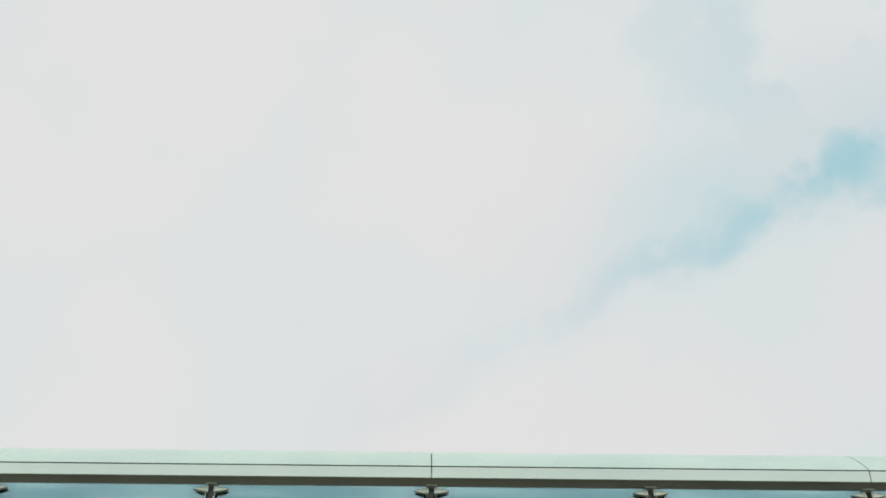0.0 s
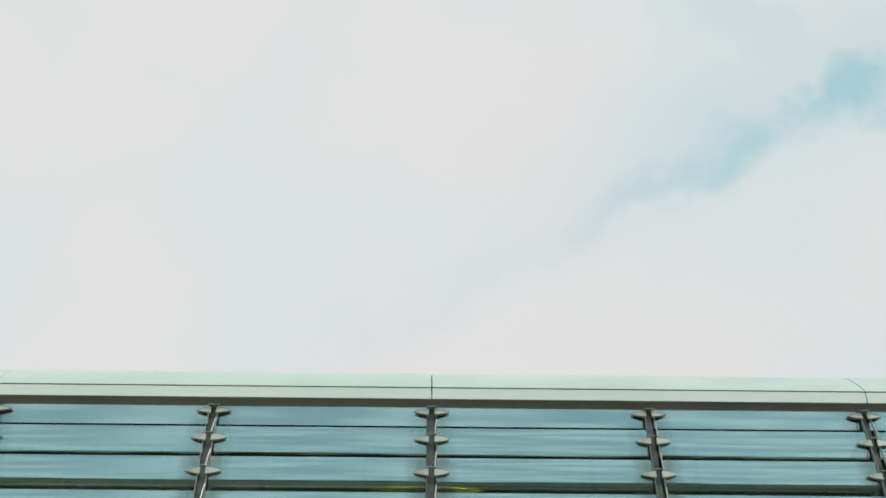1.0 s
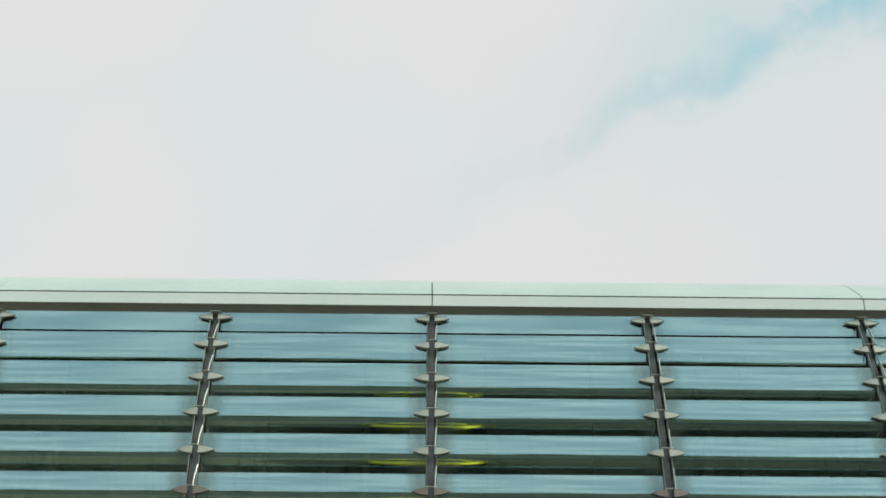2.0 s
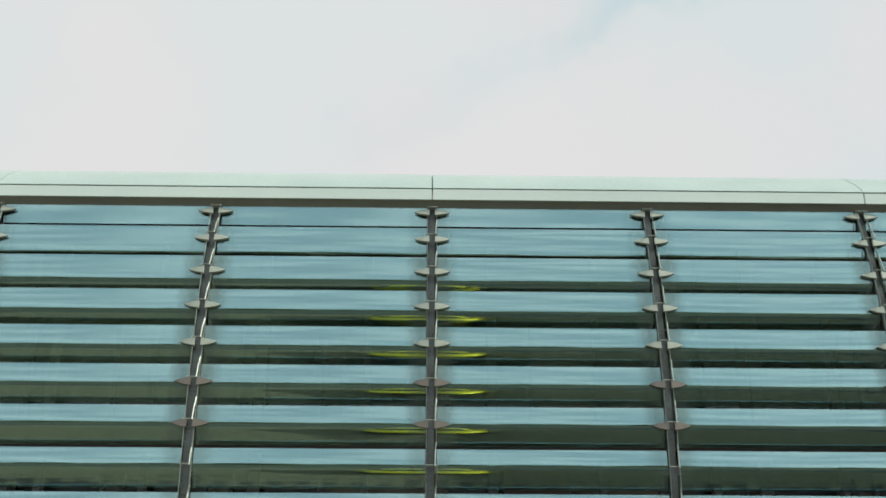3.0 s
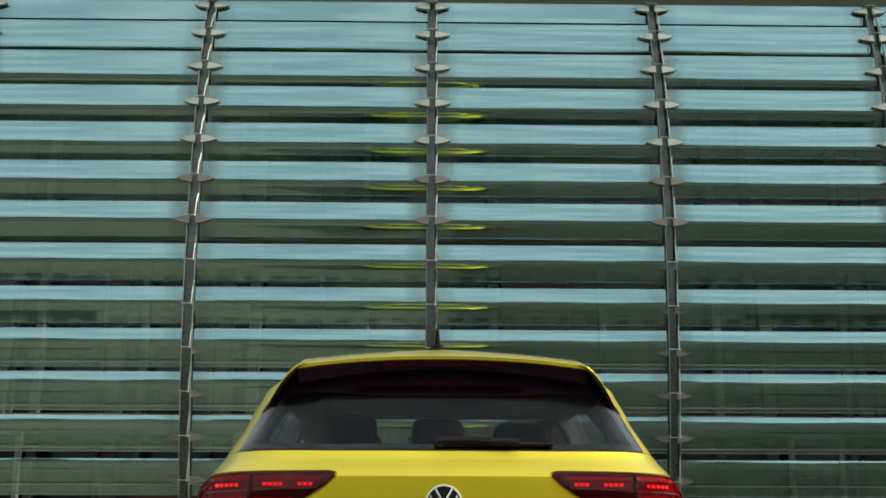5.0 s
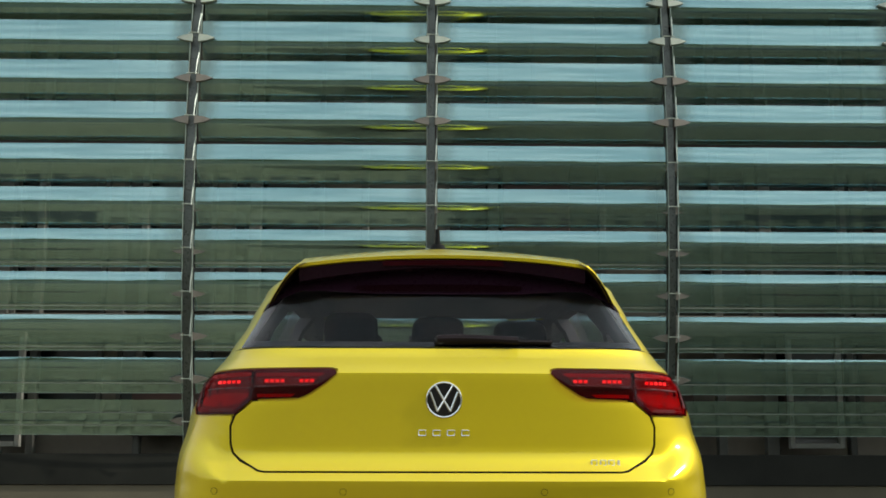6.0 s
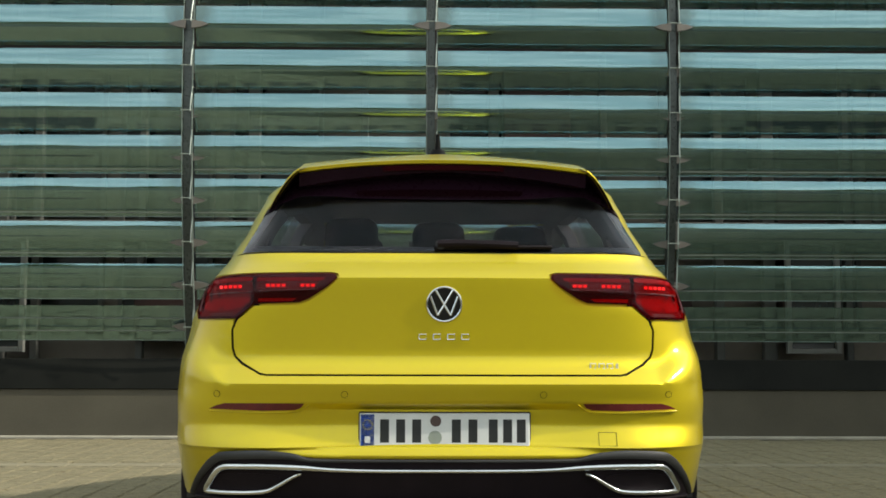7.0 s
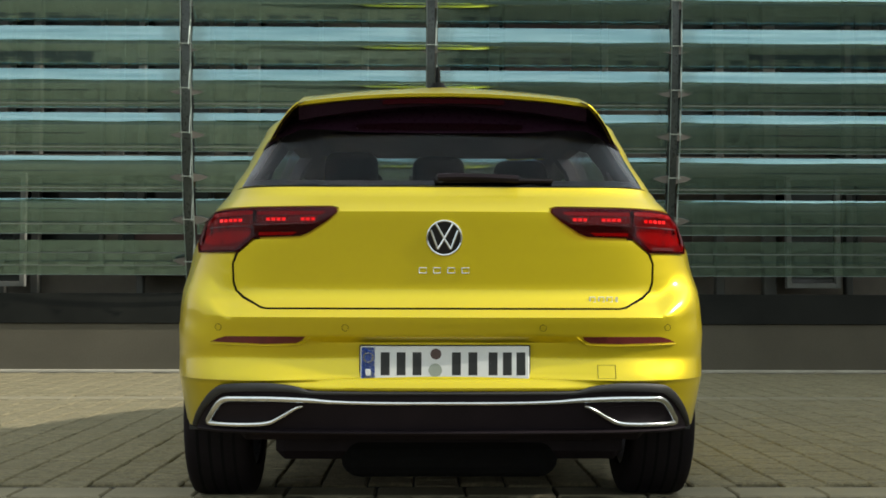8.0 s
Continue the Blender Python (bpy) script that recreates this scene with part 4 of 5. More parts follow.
# tail lamps
led = bpy.data.materials.new("led_red")
led.use_nodes = True
led.node_tree.nodes["Principled BSDF"].inputs["Base Color"].default_value = (0.5, 0.01, 0.01, 1)
led.node_tree.nodes["Principled BSDF"].inputs["Emission Color"].default_value = (1.0, 0.015, 0.02, 1)
led.node_tree.nodes["Principled BSDF"].inputs["Emission Strength"].default_value = 1.5
M["led_red"] = led
M["lamp_cover"] = tinted("lamp_cover", (0.80, 0.42, 0.44), 0.014, grazing=0.10)
for side in (-1, 1):
    def m(poly):
        return [(-side * x, z) for x, z in poly]
    lamp = part("tail_lamp", sheet(m(LAMP_OUT), tail(0.009), 0.03, 0.004), "lamp_shell", car, "dark red outer tail lamp", True)
    part("lamp_cover", sheet(m(shrink(LAMP_OUT, 0.995)), tail(0.019), 0.03, 0.003), "lamp_cover", lamp, "", True)
    part("reflector_bowl", sheet(m(shrink(LAMP_OUT, 0.88)), tail(0.0102), 0.03, 0.002), "lamp_mid", lamp, "", True)
    part("light_field", sheet(m(rounded([(-0.594, 0.986), (-0.594, 0.972), (-0.66, 0.972), (-0.715, 0.968), (-0.752, 0.952), (-0.757, 0.965), (-0.73, 0.982)], 1)), tail(0.012), 0.03, 0.002), "lamp_mid", lamp, "", True)
    part("led_field", sheet(m([(-0.594, 0.969), (-0.594, 0.944), (-0.74, 0.942), (-0.735, 0.955), (-0.71, 0.966), (-0.66, 0.969)]), tail(0.0115), 0.03, 0.002), "lamp_dim", lamp, "", True)
    for d in (0.0, 0.014):
        part("light_guide", sweep(on_tail(m(smooth_line([(-0.742 - d, 0.975 - d), (-0.766 - d * 0.6, 0.950), (-0.778 - d * 0.4, 0.915), (-0.780 - d * 0.3, 0.885)], 4)), 0.0135), 0.0016, 5), "lamp_bar", lamp, "", True)
    for z in (0.868, 0.873):
        part("light_guide", sweep(on_tail(m([(-0.655, z), (-0.70, z), (-0.735, z)]), 0.0145), 0.001, 5), "lamp_bar", lamp)
    part("light_field", sheet(m(rounded([(-0.600, 0.913), (-0.645, 0.883), (-0.742, 0.881), (-0.762, 0.893), (-0.756, 0.919), (-0.600, 0.924)], 1)), tail(0.012), 0.03, 0.002), "lamp_red", lamp, "", True)
    part("light_bar", bar_on_tail(m([(-0.60, 0.938), (-0.66, 0.938), (-0.71, 0.937), (-0.75, 0.936)]), (0.004, 0.004), 0.012, 0.003), "lamp_bar", lamp)
    for i in range(5):
        x = -0.627 - 0.0165 * i
        part("led", sheet(m([(x, 0.952), (x - 0.0105, 0.952), (x - 0.0105, 0.961), (x, 0.961)]), tail(0.0145), 0.02, 0.002), "led_red", lamp)
    lamp2 = part("tail_lamp", sheet(m(LAMP_IN), tail(0.009), 0.03, 0.004), "lamp_dark", hatch, "dark red tail lamp in the tailgate", True)
    part("lamp_cover", sheet(m(shrink(LAMP_IN, 0.995)), tail(0.019), 0.03, 0.003), "lamp_cover", lamp2, "", True)
    part("light_field", sheet(m([(-0.579, 0.981), (-0.579, 0.971), (-0.385, 0.971), (-0.366, 0.978), (-0.37, 0.981)]), tail(0.012), 0.03, 0.002), "lamp_dim", lamp2, "", True)
    part("led_field", sheet(m([(-0.579, 0.968), (-0.579, 0.947), (-0.405, 0.947), (-0.382, 0.968)]), tail(0.0115), 0.03, 0.002), "lamp_dim", lamp2, "", True)
    part("light_field", sheet(m([(-0.574, 0.919), (-0.574, 0.909), (-0.468, 0.910), (-0.455, 0.919)]), tail(0.012), 0.03, 0.002), "lamp_red", lamp2, "", True)
    part("light_bar", bar_on_tail(m([(-0.575, 0.942), (-0.5, 0.943), (-0.44, 0.944), (-0.385, 0.945)]), (0.004, 0.004), 0.012, 0.003), "lamp_bar", lamp2)
    for x0, n in ((-0.489, 4), (-0.398, 3)):
        for i in range(n):
            x = x0 - 0.0163 * i
            part("led", sheet(m([(x, 0.954), (x - 0.0115, 0.954), (x - 0.0115, 0.9635), (x, 0.9635)]), tail(0.0145), 0.02, 0.002), "led_red", lamp2)

# reflectors, sensors, tow-eye cover
for side in (-1, 1):
    r = [(-side * x, z) for x, z in ((-0.720, 0.579), (-0.695, 0.590), (-0.67, 0.5965), (-0.425, 0.598), (-0.436, 0.586), (-0.455, 0.577), (-0.55, 0.574))]
    part("rear_reflector", sheet(r, tail(0.017), 0.03, 0.004), "reflector_red", bumper, "dark red rear reflector", True)
    low = [(-side * x, z) for x, z in ((-0.725, 0.573), (-0.55, 0.568), (-0.45, 0.571), (-0.43, 0.580), (-0.41, 0.593))]
    part("reflector_lip", bar_on_tail(smooth_line(low), (0.005, 0.005), 0.014, 0.008), "paint", bumper, "", True)
    for x in (0.302, 0.694):
        c = [(side * x + 0.0105 * math.cos(a), 0.625 + 0.0105 * math.sin(a)) for a in (2 * math.pi * k / 16 for k in range(16))]
        h = [(side * x + 0.0094 * math.cos(a), 0.625 + 0.0094 * math.sin(a)) for a in (2 * math.pi * k / 16 for k in range(16))]
        s_ring = part("parking_sensor", sheet(c, tail(0.0155), 0.03, 0.003, h), "seam", bumper)
        part("sensor_face", sheet(h, tail(0.0148), 0.03, 0.002), "paint", s_ring)
tow = [(0.475, 0.508), (0.53, 0.508), (0.53, 0.466), (0.475, 0.466)]
part("tow_cover", sheet(tow, tail(0.0155), 0.03, 0.003, shrink(tow, 0.955)), "seam", bumper, "fine square gap of the tow-eye cover")

# number plate with bars in place of its characters
plate = part("number_plate", box((0.52, 0.006, 0.108), (0.003, 0.036, 0.513), 0.003), "plate_white", car, "white number plate with dark plain bars")
part("plate_holder", box((0.528, 0.022, 0.116), (0.003, 0.051, 0.513), 0.004), "black_plastic", plate)
part("plate_field", box((0.043, 0.003, 0.102), (-0.233, 0.0345, 0.513), 0.001), "plate_blue", plate, "blue field")
part("plate_bar", box((0.016, 0.002, 0.02), (-0.233, 0.0325, 0.487)), "plate_white", plate)
for k in range(12):
    part("plate_dot", tube(0.0022, 0.002, "Y", 8, None, (-0.233 + 0.0145 * math.cos(math.pi * k / 6), 0.0325, 0.532 + 0.0145 * math.sin(math.pi * k / 6))), "plate_dot", plate)
for x in (-0.181, -0.132, -0.083, 0.038, 0.089, 0.151, 0.195, 0.237):
    part("plate_bar", box((0.029, 0.002, 0.072), (x, 0.0338, 0.513), 0.0009), "plate_ink", plate)
part("plate_seal", tube(0.017, 0.002, "Y", 18, None, (-0.025, 0.0338, 0.543)), "seal_brown", plate, "brown round seal")
part("plate_seal", tube(0.021, 0.002, "Y", 18, None, (-0.027, 0.0338, 0.493)), "bracket", plate, "grey round seal")

# badge, trim bars
lean = math.degrees(math.atan((rear_y(0, 0.85) - rear_y(0, 0.952)) / 0.102))
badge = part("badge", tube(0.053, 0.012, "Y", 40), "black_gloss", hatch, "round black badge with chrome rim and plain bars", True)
badge.matrix_basis = pose(0, rear_y(0, 0.901) - 0.0125, 0.901, lean)
part("badge_rim", sweep([(0.053 * math.cos(a), -0.0045, 0.053 * math.sin(a)) for a in (2 * math.pi * k / 40 for k in range(41))], 0.0036, 8), "chrome", badge, "", True)
for pts in (((-0.026, 0.043), (0.0, -0.002), (0.026, 0.043)), ((-0.042, 0.024), (-0.02, -0.035), (0.0, -0.003), (0.02, -0.035), (0.042, 0.024))):
    for (xa, za), (xb, zb) in zip(pts, pts[1:]):
        part("badge_bar", sweep([(xa, -0.006, za), (xb, -0.006, zb)], 0.0036, 6), "chrome", badge)


def bar_frame(x, z, w, h, r=0.0018):
    y = rear_y(x, z) - 0.017
    return sweep([(x - w, y, z - h), (x - w, y, z + h), (x + w, y, z + h), (x + w, y, z - h), (x - w, y, z - h)], r, 6)


for x in (-0.066, -0.022, 0.022, 0.066):
    part("trim_bar", bar_frame(x, 0.80, 0.011, 0.008), "chrome", hatch, "small chrome bar")
for x, w in ((0.462, 0.009), (0.490, 0.009), (0.516, 0.009), (0.539, 0.002)):
    part("trim_bar", bar_frame(x, 0.711, w * 0.9, 0.0078, 0.0023), "plate_white", hatch, "small bright bar")

# roof spoiler
def tip_z(x):
    return 1.372 - 0.022 * (x / 0.45) ** 2


xs = [-0.47 + 0.94 * i / 24 for i in range(25)]
wing = []
under = []
for x in xs:
    z = tip_z(x)
    e = abs(x) / 0.47
    y0 = 0.165 + 0.05 * e ** 3
    wing.append([(x, y0, z), (x, y0 + 0.02, z + 0.007), (x, 0.42, z + 0.062 - 0.012 * e), (x, 0.62, 1.446 - 0.045 * e * e), (x, 0.62, 1.40 - 0.05 * e), (x, 0.42, z + 0.03), (x, y0 + 0.02, z - 0.012), (x, y0 + 0.003, z - 0.010)])
    under.append([(x, y0 + 0.016, z - 0.013), (x, 0.43, z + 0.022), (x, 0.44, z - 0.02), (x, y0 + 0.12, z - 0.036 - 0.02 * e), (x, y0 + 0.03, z - 0.034 - 0.02 * e)])
spoiler = part("roof_spoiler", loft(wing), "paint", car, "yellow roof spoiler with black side fins", True)
part("lip_light", loft([[(x, 0.179, tip_z(x) - 0.014), (x, 0.19, tip_z(x) - 0.014), (x, 0.19, tip_z(x) - 0.030), (x, 0.181, tip_z(x) - 0.030)] for x in xs[7:18]]), "lip_red", spoiler, "dark red strip under the spoiler lip")
part("spoiler_underside", loft(under), "fin_black", spoiler, "", True)
for side in (-1, 1):
    rows = []
    for f in (i / 10 for i in range(11)):
        x = -(0.446 + 0.137 * f ** 0.85)
        z = 1.352 - 0.145 * f ** 1.25
        ya = 0.20 + 0.15 * f ** 1.5
        yb = max(rear_y(x, z) + 0.0, ya + 0.03)
        x *= -side
        tx = side * 0.012
        rows.append([(x, ya, z), (x - tx * 0.0 + side * 0.01, ya, z - 0.006), (x + side * 0.06 * (1 - f), yb + 0.02, z - 0.02), (x, yb, z)])
    part("spoiler_fin", loft(rows), "fin_black", spoiler, "gloss black side fin", True)
    part("spoiler_edge", sweep([(r[0][0] + side * 0.005, r[0][1] + 0.012, r[0][2] + 0.001) for r in rows[1:]], 0.0055, 8), "paint", spoiler, "yellow outer edge of the fin", True)

HOOD = both([(0, 1.357), (-0.25, 1.355), (-0.46, 1.347), (-0.497, 1.334), (-0.551, 1.275), (-0.594, 1.203), (-0.535, 1.240), (-0.46, 1.266), (-0.38, 1.262), (-0.25, 1.250), (0, 1.246)])
part("spoiler_shade", sheet(HOOD, tail(0.016), 0.025, 0.003), "fin_black", spoiler, "black zone under the spoiler over the glass", True)
part("brake_light", sheet(rounded([(-0.285, 1.270), (-0.275, 1.281), (0.255, 1.281), (0.262, 1.270), (0.245, 1.255), (-0.27, 1.255)], 1), tail(0.020), 0.02, 0.003), "lamp_off", spoiler, "unlit dark red high brake light", True)

# aerial, wiper
aerial = part("aerial", tube(0.038, 0.026, "Z", 20, 0.023, (-0.01, 0.60, 1.466)), "aerial_black", car, "short black roof aerial", True)
part("aerial_rod", tube(0.0105, 0.06, "Z", 14, 0.0075, (-0.01, 0.60, 1.506)), "aerial_black", aerial, "", True)
wiper = part("rear_wiper", sweep(on_tail([(-0.02, 1.094), (0.06, 1.096), (0.14, 1.094), (0.235, 1.090)], 0.03), 0.013, 8), "bumper_black", car, "black rear wiper on the glass", True)
part("wiper_blade", sweep(on_tail([(-0.03, 1.082), (0.15, 1.086), (0.345, 1.087)], 0.018), 0.007, 6), "rubber", wiper, "", True)
part("wiper_hub", tube(0.017, 0.02, "Y", 20, 0.014, (-0.01, rear_y(0, 1.09) - 0.02, 1.092)), "black_plastic", wiper, "", True)


# wheels
def wheel(y, side):
    t = tube(WHEEL_R, 0.225, "X", 56)
    bmesh.ops.bevel(t, geom=[e for e in t.edges if abs(e.verts[0].co.x - e.verts[1].co.x) < 1e-4 and len(e.link_faces) == 2], offset=0.035, segments=4, affect="EDGES", profile=0.6)
    hole = tube(0.215, 0.3, "X", 40)
    w = part("wheel", carve(t, [hole]), "rubber", car, "black tyre on an alloy wheel", True)
    w.matrix_basis = pose(side * 0.772, y, HUB_Z)
    for gx in (-0.062, -0.021, 0.021, 0.062):
        rings = [[(gx + dx, (WHEEL_R + dr) * math.cos(a), (WHEEL_R + dr) * math.sin(a)) for dx, dr in ((-0.005, 0.0008), (0.005, 0.0008), (0.005, -0.006), (-0.005, -0.006))] for a in (2 * math.pi * k / 56 for k in range(57))]
        part("tread_groove", loft(rings, True, False), "seam", w)
    rim = bmesh.new()
    join(rim, carve(tube(0.218, 0.2, "X", 40), [tube(0.2, 0.4, "X", 40)]))
    for _ in range(5):
        box((0.03, 0.07, 0.2), (side * 0.075, 0, 0.11), 0.008, bm=rim)
        bmesh.ops.rotate(rim, cent=(0, 0, 0), matrix=Matrix.Rotation(2 * math.pi / 5, 3, "X"), verts=rim.verts)
    join(rim, tube(0.05, 0.05, "X", 20, None, (side * 0.075, 0, 0)))
    join(rim, tube(0.14, 0.02, "X", 30, None, (side * 0.03, 0, 0)))
    part("rim", rim, "alloy", w, "five-spoke alloy rim")


for y in (REAR_AXLE, FRONT_AXLE):
    for side in (-1, 1):
        wheel(y, side)

# underside
part("underbody", box((1.3, 3.9, 0.06), (0, 2.15, 0.29), 0.02), "bumper_black", car)
part("floor_pan", box((1.18, 3.4, 0.12), (0.03, 2.12, 0.228), 0.03), "bumper_black", car)
part("exhaust_tunnel", box((0.74, 3.3, 0.14), (0.03, 2.05, 0.175), 0.065, 4), "seam", car)
part("rear_axle", sweep([(-0.68, REAR_AXLE, 0.27), (-0.4, REAR_AXLE, 0.255), (0.4, REAR_AXLE, 0.255), (0.68, REAR_AXLE, 0.27)], 0.035, 8), "black_plastic", car, "", True)
part("silencer", box((0.55, 0.24, 0.10), (-0.32, 0.46, 0.292), 0.045, 3), "bumper_black", car, "dark steel exhaust silencer", True)
for x, z in ((-0.43, 0.272), (0.545, 0.262)):
    part("bracket_bolt", tube(0.009, 0.02, "Y", 12, None, (x, 0.33, z)), "chrome", car, "small bright bolt", True)
part("tow_bracket", box((0.3, 0.2, 0.09), (0.38, 0.44, 0.285), 0.03, 2), "bumper_black", car)
part("exhaust_pipe", sweep([(-0.32, 0.5, 0.26), (-0.1, 1.2, 0.24), (0.0, 3.0, 0.24)], 0.03, 8), "dark_steel", car, "", True)
for side in (-1, 1):
    part("wheel_arch", carve(tube(0.372, 0.3, "X", 40, None, (side * 0.70, REAR_AXLE, HUB_Z + 0.005)), [tube(0.36, 0.5, "X", 40, None, (side * 0.70, REAR_AXLE, HUB_Z + 0.005)), box((1, 1, 0.4), (side * 0.7, REAR_AXLE, 0.07))]), "black_plastic", car)

# flank details
for side in (-1, 1):
    for y, z0, z1 in ((0.93, 0.42, 0.99), (1.88, 0.36, 0.985), (2.98, 0.40, 0.96)):
        part("door_gap", loft([[flank(side, 0.001)(y - 0.003, z, 0.0), flank(side, 0.001)(y + 0.003, z, 0.0), flank(side, -0.01)(y + 0.003, z, 0.0), flank(side, -0.01)(y - 0.003, z, 0.0)] for z in (z0 + (z1 - z0) * i / 12 for i in range(13))]), "seam", body)
    for y in (1.08, 2.05):
        part("door_handle", box((0.03, 0.2, 0.03), (side * 0.872, y, 0.86), 0.012, 2), "paint", body, "", True)
    mirror = part("wing_mirror", box((0.2, 0.11, 0.14), (side * 0.92, 2.62, 1.0), 0.04, 3), "paint", car, "yellow wing mirror", True)
    part("mirror_glass", box((0.16, 0.006, 0.1), (side * 0.925, 2.563, 1.0), 0.002), "chrome", mirror)
    head = rounded([(-0.80, 0.74), (-0.40, 0.66), (-0.38, 0.63), (-0.55, 0.60), (-0.78, 0.63)], 1)
    part("headlamp", sheet([(-side * x, z) for x, z in head], screen(0.006), 0.05), "chrome", car, "", True)
part("grille", sheet(rounded(both([(0, 0.50), (-0.6, 0.48), (-0.62, 0.32), (0, 0.30)]), 1), screen(0.006), 0.06), "black_plastic", car, "", True)


# cabin
def cushion(size, at, bevel, tilt=0):
    return box(size, at, bevel, 3, turn=Matrix.Rotation(radians(tilt), 3, "X"))


part("cabin_floor", box((1.5, 2.6, 0.05), (0, 1.9, 0.42), 0.01), "trim_cloth", car)
part("parcel_shelf", box((1.2, 0.62, 0.03), (0, 0.66, 0.985), 0.01), "trim_cloth", car)
part("rear_bench", cushion((1.30, 0.16, 0.62), (0, 1.02, 0.73), 0.05, -12), "trim_cloth", car, "", True)
part("rear_cushion", cushion((1.30, 0.5, 0.16), (0, 1.36, 0.52), 0.05), "trim_cloth", car, "", True)
for x, hz in ((-0.335, 1.18), (0.0, 1.165), (0.315, 1.15)):
    part("headrest", cushion((0.205 if x else 0.2, 0.1, 0.19), (x, 0.95, hz), 0.045, -8), "trim_cloth", car, "dark headrest", True)
for x in (-0.36, 0.36):
    seat = part("front_seat", cushion((0.48, 0.14, 0.66), (x, 1.95, 0.80), 0.06, -10), "trim_cloth", car, "", True)
    part("seat_cushion", cushion((0.5, 0.5, 0.16), (x, 2.25, 0.54), 0.06), "trim_cloth", seat, "", True)
    part("headrest", cushion((0.25, 0.1, 0.18), (x, 1.88, 1.20), 0.045, -8), "trim_cloth", seat, "", True)
part("dashboard", box((1.35, 0.45, 0.3), (0, 2.85, 0.86), 0.09, 3), "trim_cloth", car, "", True)
part("steering_wheel", sweep([(-0.36 + 0.18 * math.cos(a), 2.5 + 0.06 * math.sin(a), 0.93 + 0.17 * math.sin(a)) for a in (2 * math.pi * k / 24 for k in range(25))], 0.015, 6), "trim_cloth", car, "", True)
part("rear_view_mirror", box((0.24, 0.03, 0.07), (0.0, 2.32, 1.285), 0.012, 2), "black_plastic", car, "", True)
part("roof_lining", loft([[(x * 0.98, y, z - 0.012) for x, y in outline(z, 0.05)] for z in (1.402, 1.41)]), "headliner", car)
# ---------------------------------------------------------------- ground and surroundings
b = bmesh.new()
bmesh.ops.create_grid(b, x_segments=8, y_segments=8, size=1500)
tagged(part("ground", b, "ground"), "dark worn asphalt ground", "ground", kind="structure").location = (0, 0, -0.03)
b = bmesh.new()
bmesh.ops.create_grid(b, x_segments=8, y_segments=8, size=1.0)
bmesh.ops.scale(b, vec=(1400, 690, 1), verts=b.verts)
tagged(part("meadow", b, "meadow"), "flat meadow with dry straw-coloured streaks", "ground", kind="structure").location = (0, -706, -0.02)

# out of view, added only to cast shade on the right-hand ground
shade_block = thing("unseen_shade_block", "unseen pale block added to shade the yard's right side", "building", kind="structure")
part("wall", box((14.0, 40.0, 10.06), (23.0, 12.0, 4.97)), "render_wall", shade_block)
part("roof_edge", box((14.4, 40.4, 0.3), (23.0, 12.0, 10.15)), "coping", shade_block)


def tree(x, y, height, seed):
    rnd = random.Random(seed)
    t = thing("tree", "broad leafy green tree with a brown trunk", "tree", pose(x, y, -0.06), group="trees across the road")
    tr = sweep([(0, 0, 0), (0.1, 0.05, height * 0.2), (0.05, 0.1, height * 0.42), (0.1, 0, height * 0.7)], 0.22, 8)
    for k in range(6):
        a = k * 1.05 + rnd.random()
        h = height * (0.3 + 0.07 * k)
        join(tr, sweep([(0.06, 0.05, h), (math.cos(a) * height * 0.12, math.sin(a) * height * 0.12, h + height * 0.1), (math.cos(a) * height * 0.24, math.sin(a) * height * 0.24, h + height * 0.24)], 0.09, 6))
    part("trunk", tr, "bark", t, "", True)
    n = 2200
    verts, faces = [], []
    lobes = [(rnd.gauss(0, 0.17), rnd.gauss(0, 0.17), 0.22 + 0.6 * rnd.random(), 0.1 + 0.13 * rnd.random()) for _ in range(22)]
    for i in range(n):
        lx, ly, lz, lr = rnd.choice(lobes)
        d = Vector((rnd.gauss(0, 1), rnd.gauss(0, 1), rnd.gauss(0, 0.8))).normalized() * (rnd.random() ** 0.4) * lr
        c = Vector((lx + d.x, ly + d.y, lz + d.z)) * height
        q = Euler((rnd.uniform(0, 6), rnd.uniform(0, 6), rnd.uniform(0, 6))).to_matrix()
        sz = rnd.uniform(0.35, 0.8)
        base = len(verts)
        for px, py in ((-1, 0), (-0.3, -0.5), (0.5, -0.45), (1, 0.1), (0.3, 0.55), (-0.5, 0.4)):
            verts.append(c + q @ Vector((px * sz, py * sz, 0.1 * sz * math.sin(px * 3))))
        faces.append(tuple(range(base, base + 6)))
    me = bpy.data.meshes.new("crown")
    me.from_pydata(verts, [], faces)
    me.materials.append(M["leaves"])
    cr = new("crown", me)
    cr.parent = t
    return t


for i in range(16):
    tree(-56 + 7.2 * i + random.uniform(-1.6, 1.6), -62 - 8 * (i % 2) + random.uniform(-2.5, 2.5), random.uniform(4.2, 6.6), i)

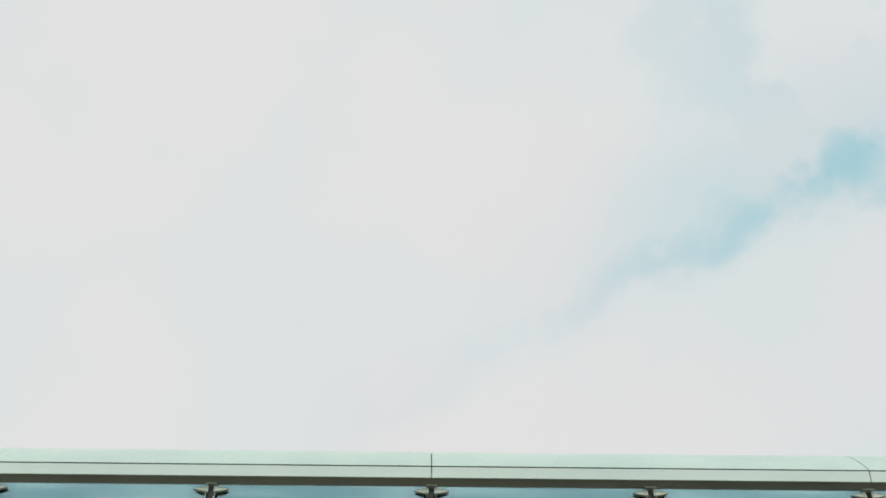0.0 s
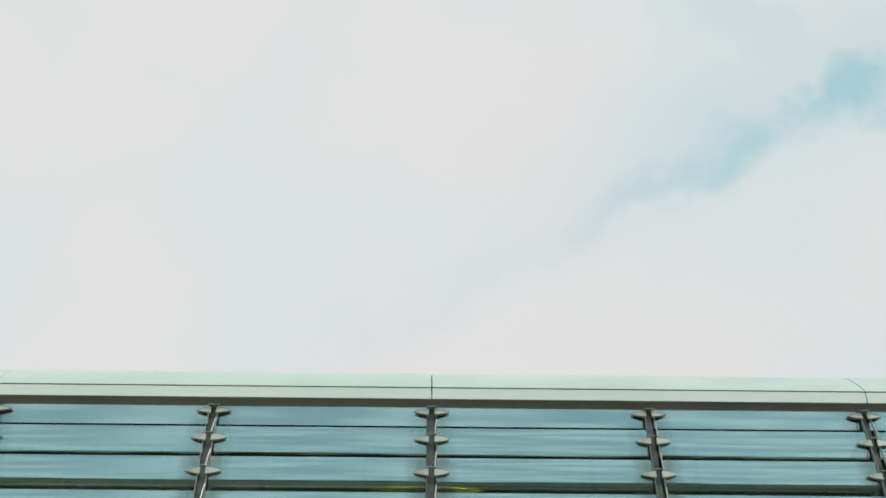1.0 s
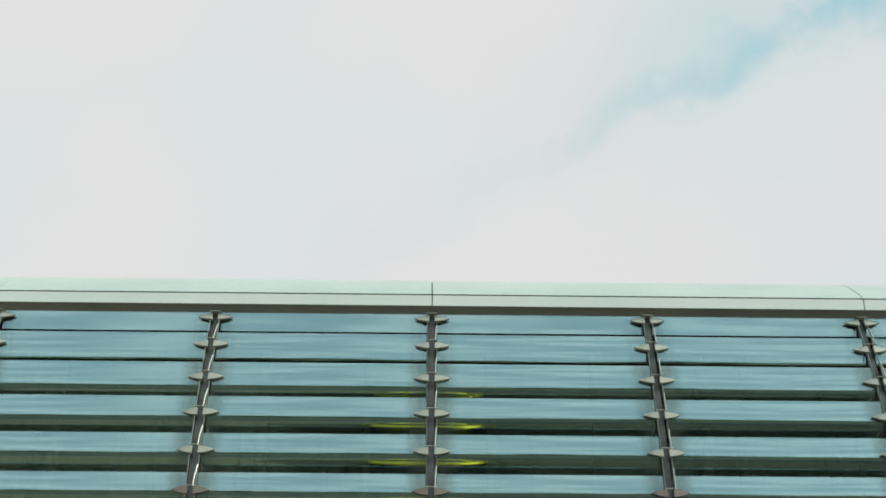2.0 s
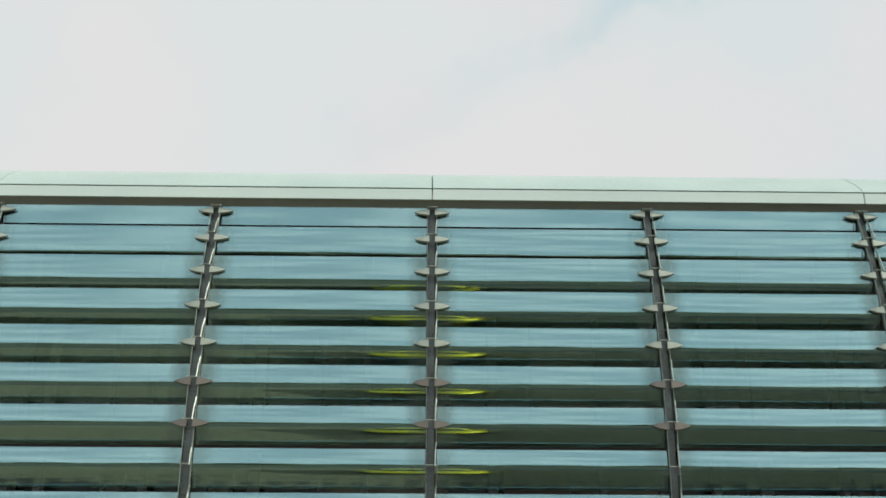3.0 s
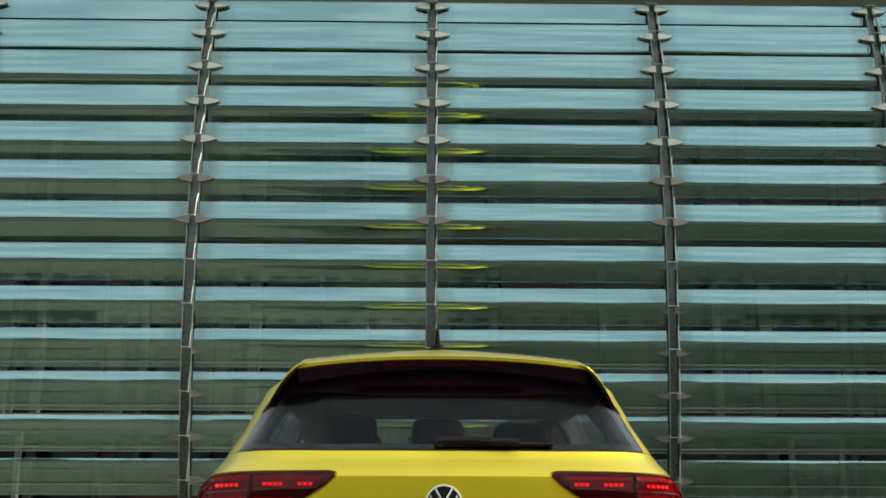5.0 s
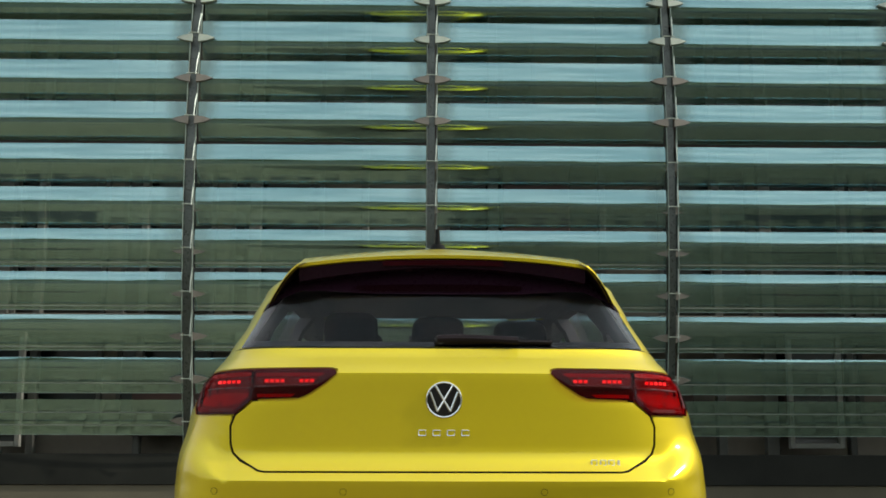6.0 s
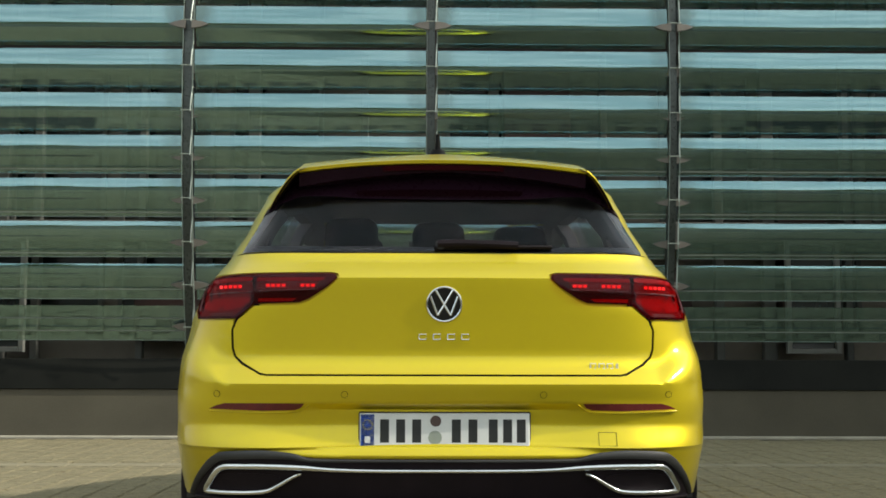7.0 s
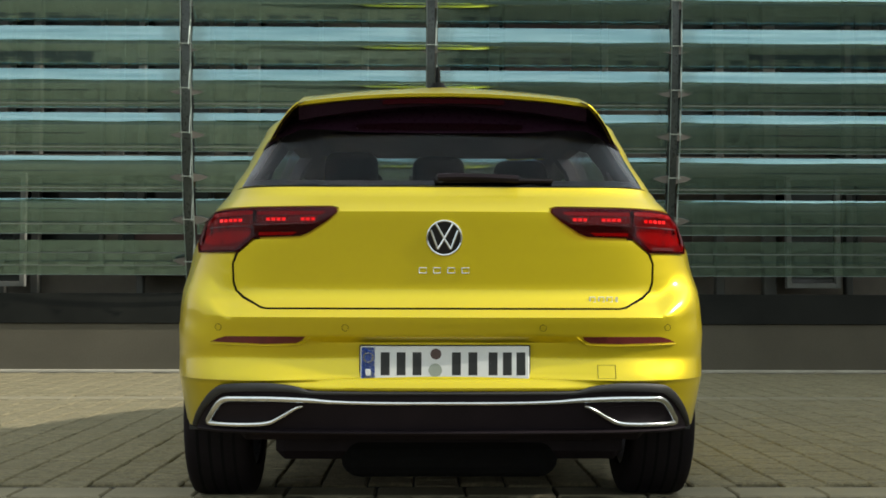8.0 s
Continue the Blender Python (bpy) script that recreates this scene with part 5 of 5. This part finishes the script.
# ---------------------------------------------------------------- paving
paving = thing("paving", "grey-brown concrete block paving with sandy joints", "paving", kind="structure")
part("paving_bed", box((26.0, 11.1, 0.05), (0.0, 6.15, -0.041)), "joint_sand", paving, "dark sand between the blocks")
PW, PL, PJ = 0.1775, 0.158, 0.0085


def paver(w, l):
    b = box((w, l, 0.03), (0, 0, 0), 0.0)
    bmesh.ops.bevel(b, geom=[e for e in b.edges if e.verts[0].co.z > 0 and e.verts[1].co.z > 0], offset=0.0065, segments=1, affect="EDGES")
    return b


BLOCK = mesh_of(paver(PW - PJ, PL - PJ * 1.5), "paver", "paver")
BAND = mesh_of(paver(0.33 - PJ, 0.2 - PJ), "band_stone", "band_stone")
near, far = [], []
for j in range(-40, 78):
    y0 = j * PL + 0.02
    for i in range(-44, 45):
        x = i * PW + 0.0605
        y = y0 + (PL / 2 if i % 2 else 0)
        if not 0.6 < y < 11.55 or abs(y - 4.56) < 0.1 + PL / 2 - 0.02 or abs(y - 8.76) < 0.1 + PL / 2 - 0.02:
            continue
        (near if 4.6 < y < 6.3 and abs(x) < 2.3 else far).append((x, y))
for x, y in near[:300]:
    piece("paver", BLOCK, paving, pose(x, y, 0.0 - 0.015 + random.uniform(-0.002, 0.002), random.uniform(-0.6, 0.6), random.uniform(-0.6, 0.6), random.uniform(-0.9, 0.9)))
far += near[300:]
src_v = [v.co.copy() for v in BLOCK.vertices]
src_f = [tuple(p.vertices) for p in BLOCK.polygons]
vs, fs = [], []
for x, y in far:
    m = pose(x, y, -0.015 + random.uniform(-0.002, 0.002), random.uniform(-0.5, 0.5), random.uniform(-0.5, 0.5), random.uniform(-0.8, 0.8))
    o = len(vs)
    vs += [m @ v for v in src_v]
    fs += [tuple(o + k for k in f) for f in src_f]
me = bpy.data.meshes.new("pavers")
me.from_pydata(vs, [], fs)
me.materials.append(M["paver"])
rest = new("pavers", me)
rest.parent = paving
rest["kind"] = "stuff"
for yb in (4.56, 8.76):
    for i in range(-12, 13):
        piece("band_stone", BAND, paving, pose(i * 0.33, yb, -0.015, random.uniform(-0.2, 0.2), 0, random.uniform(-0.2, 0.2)))
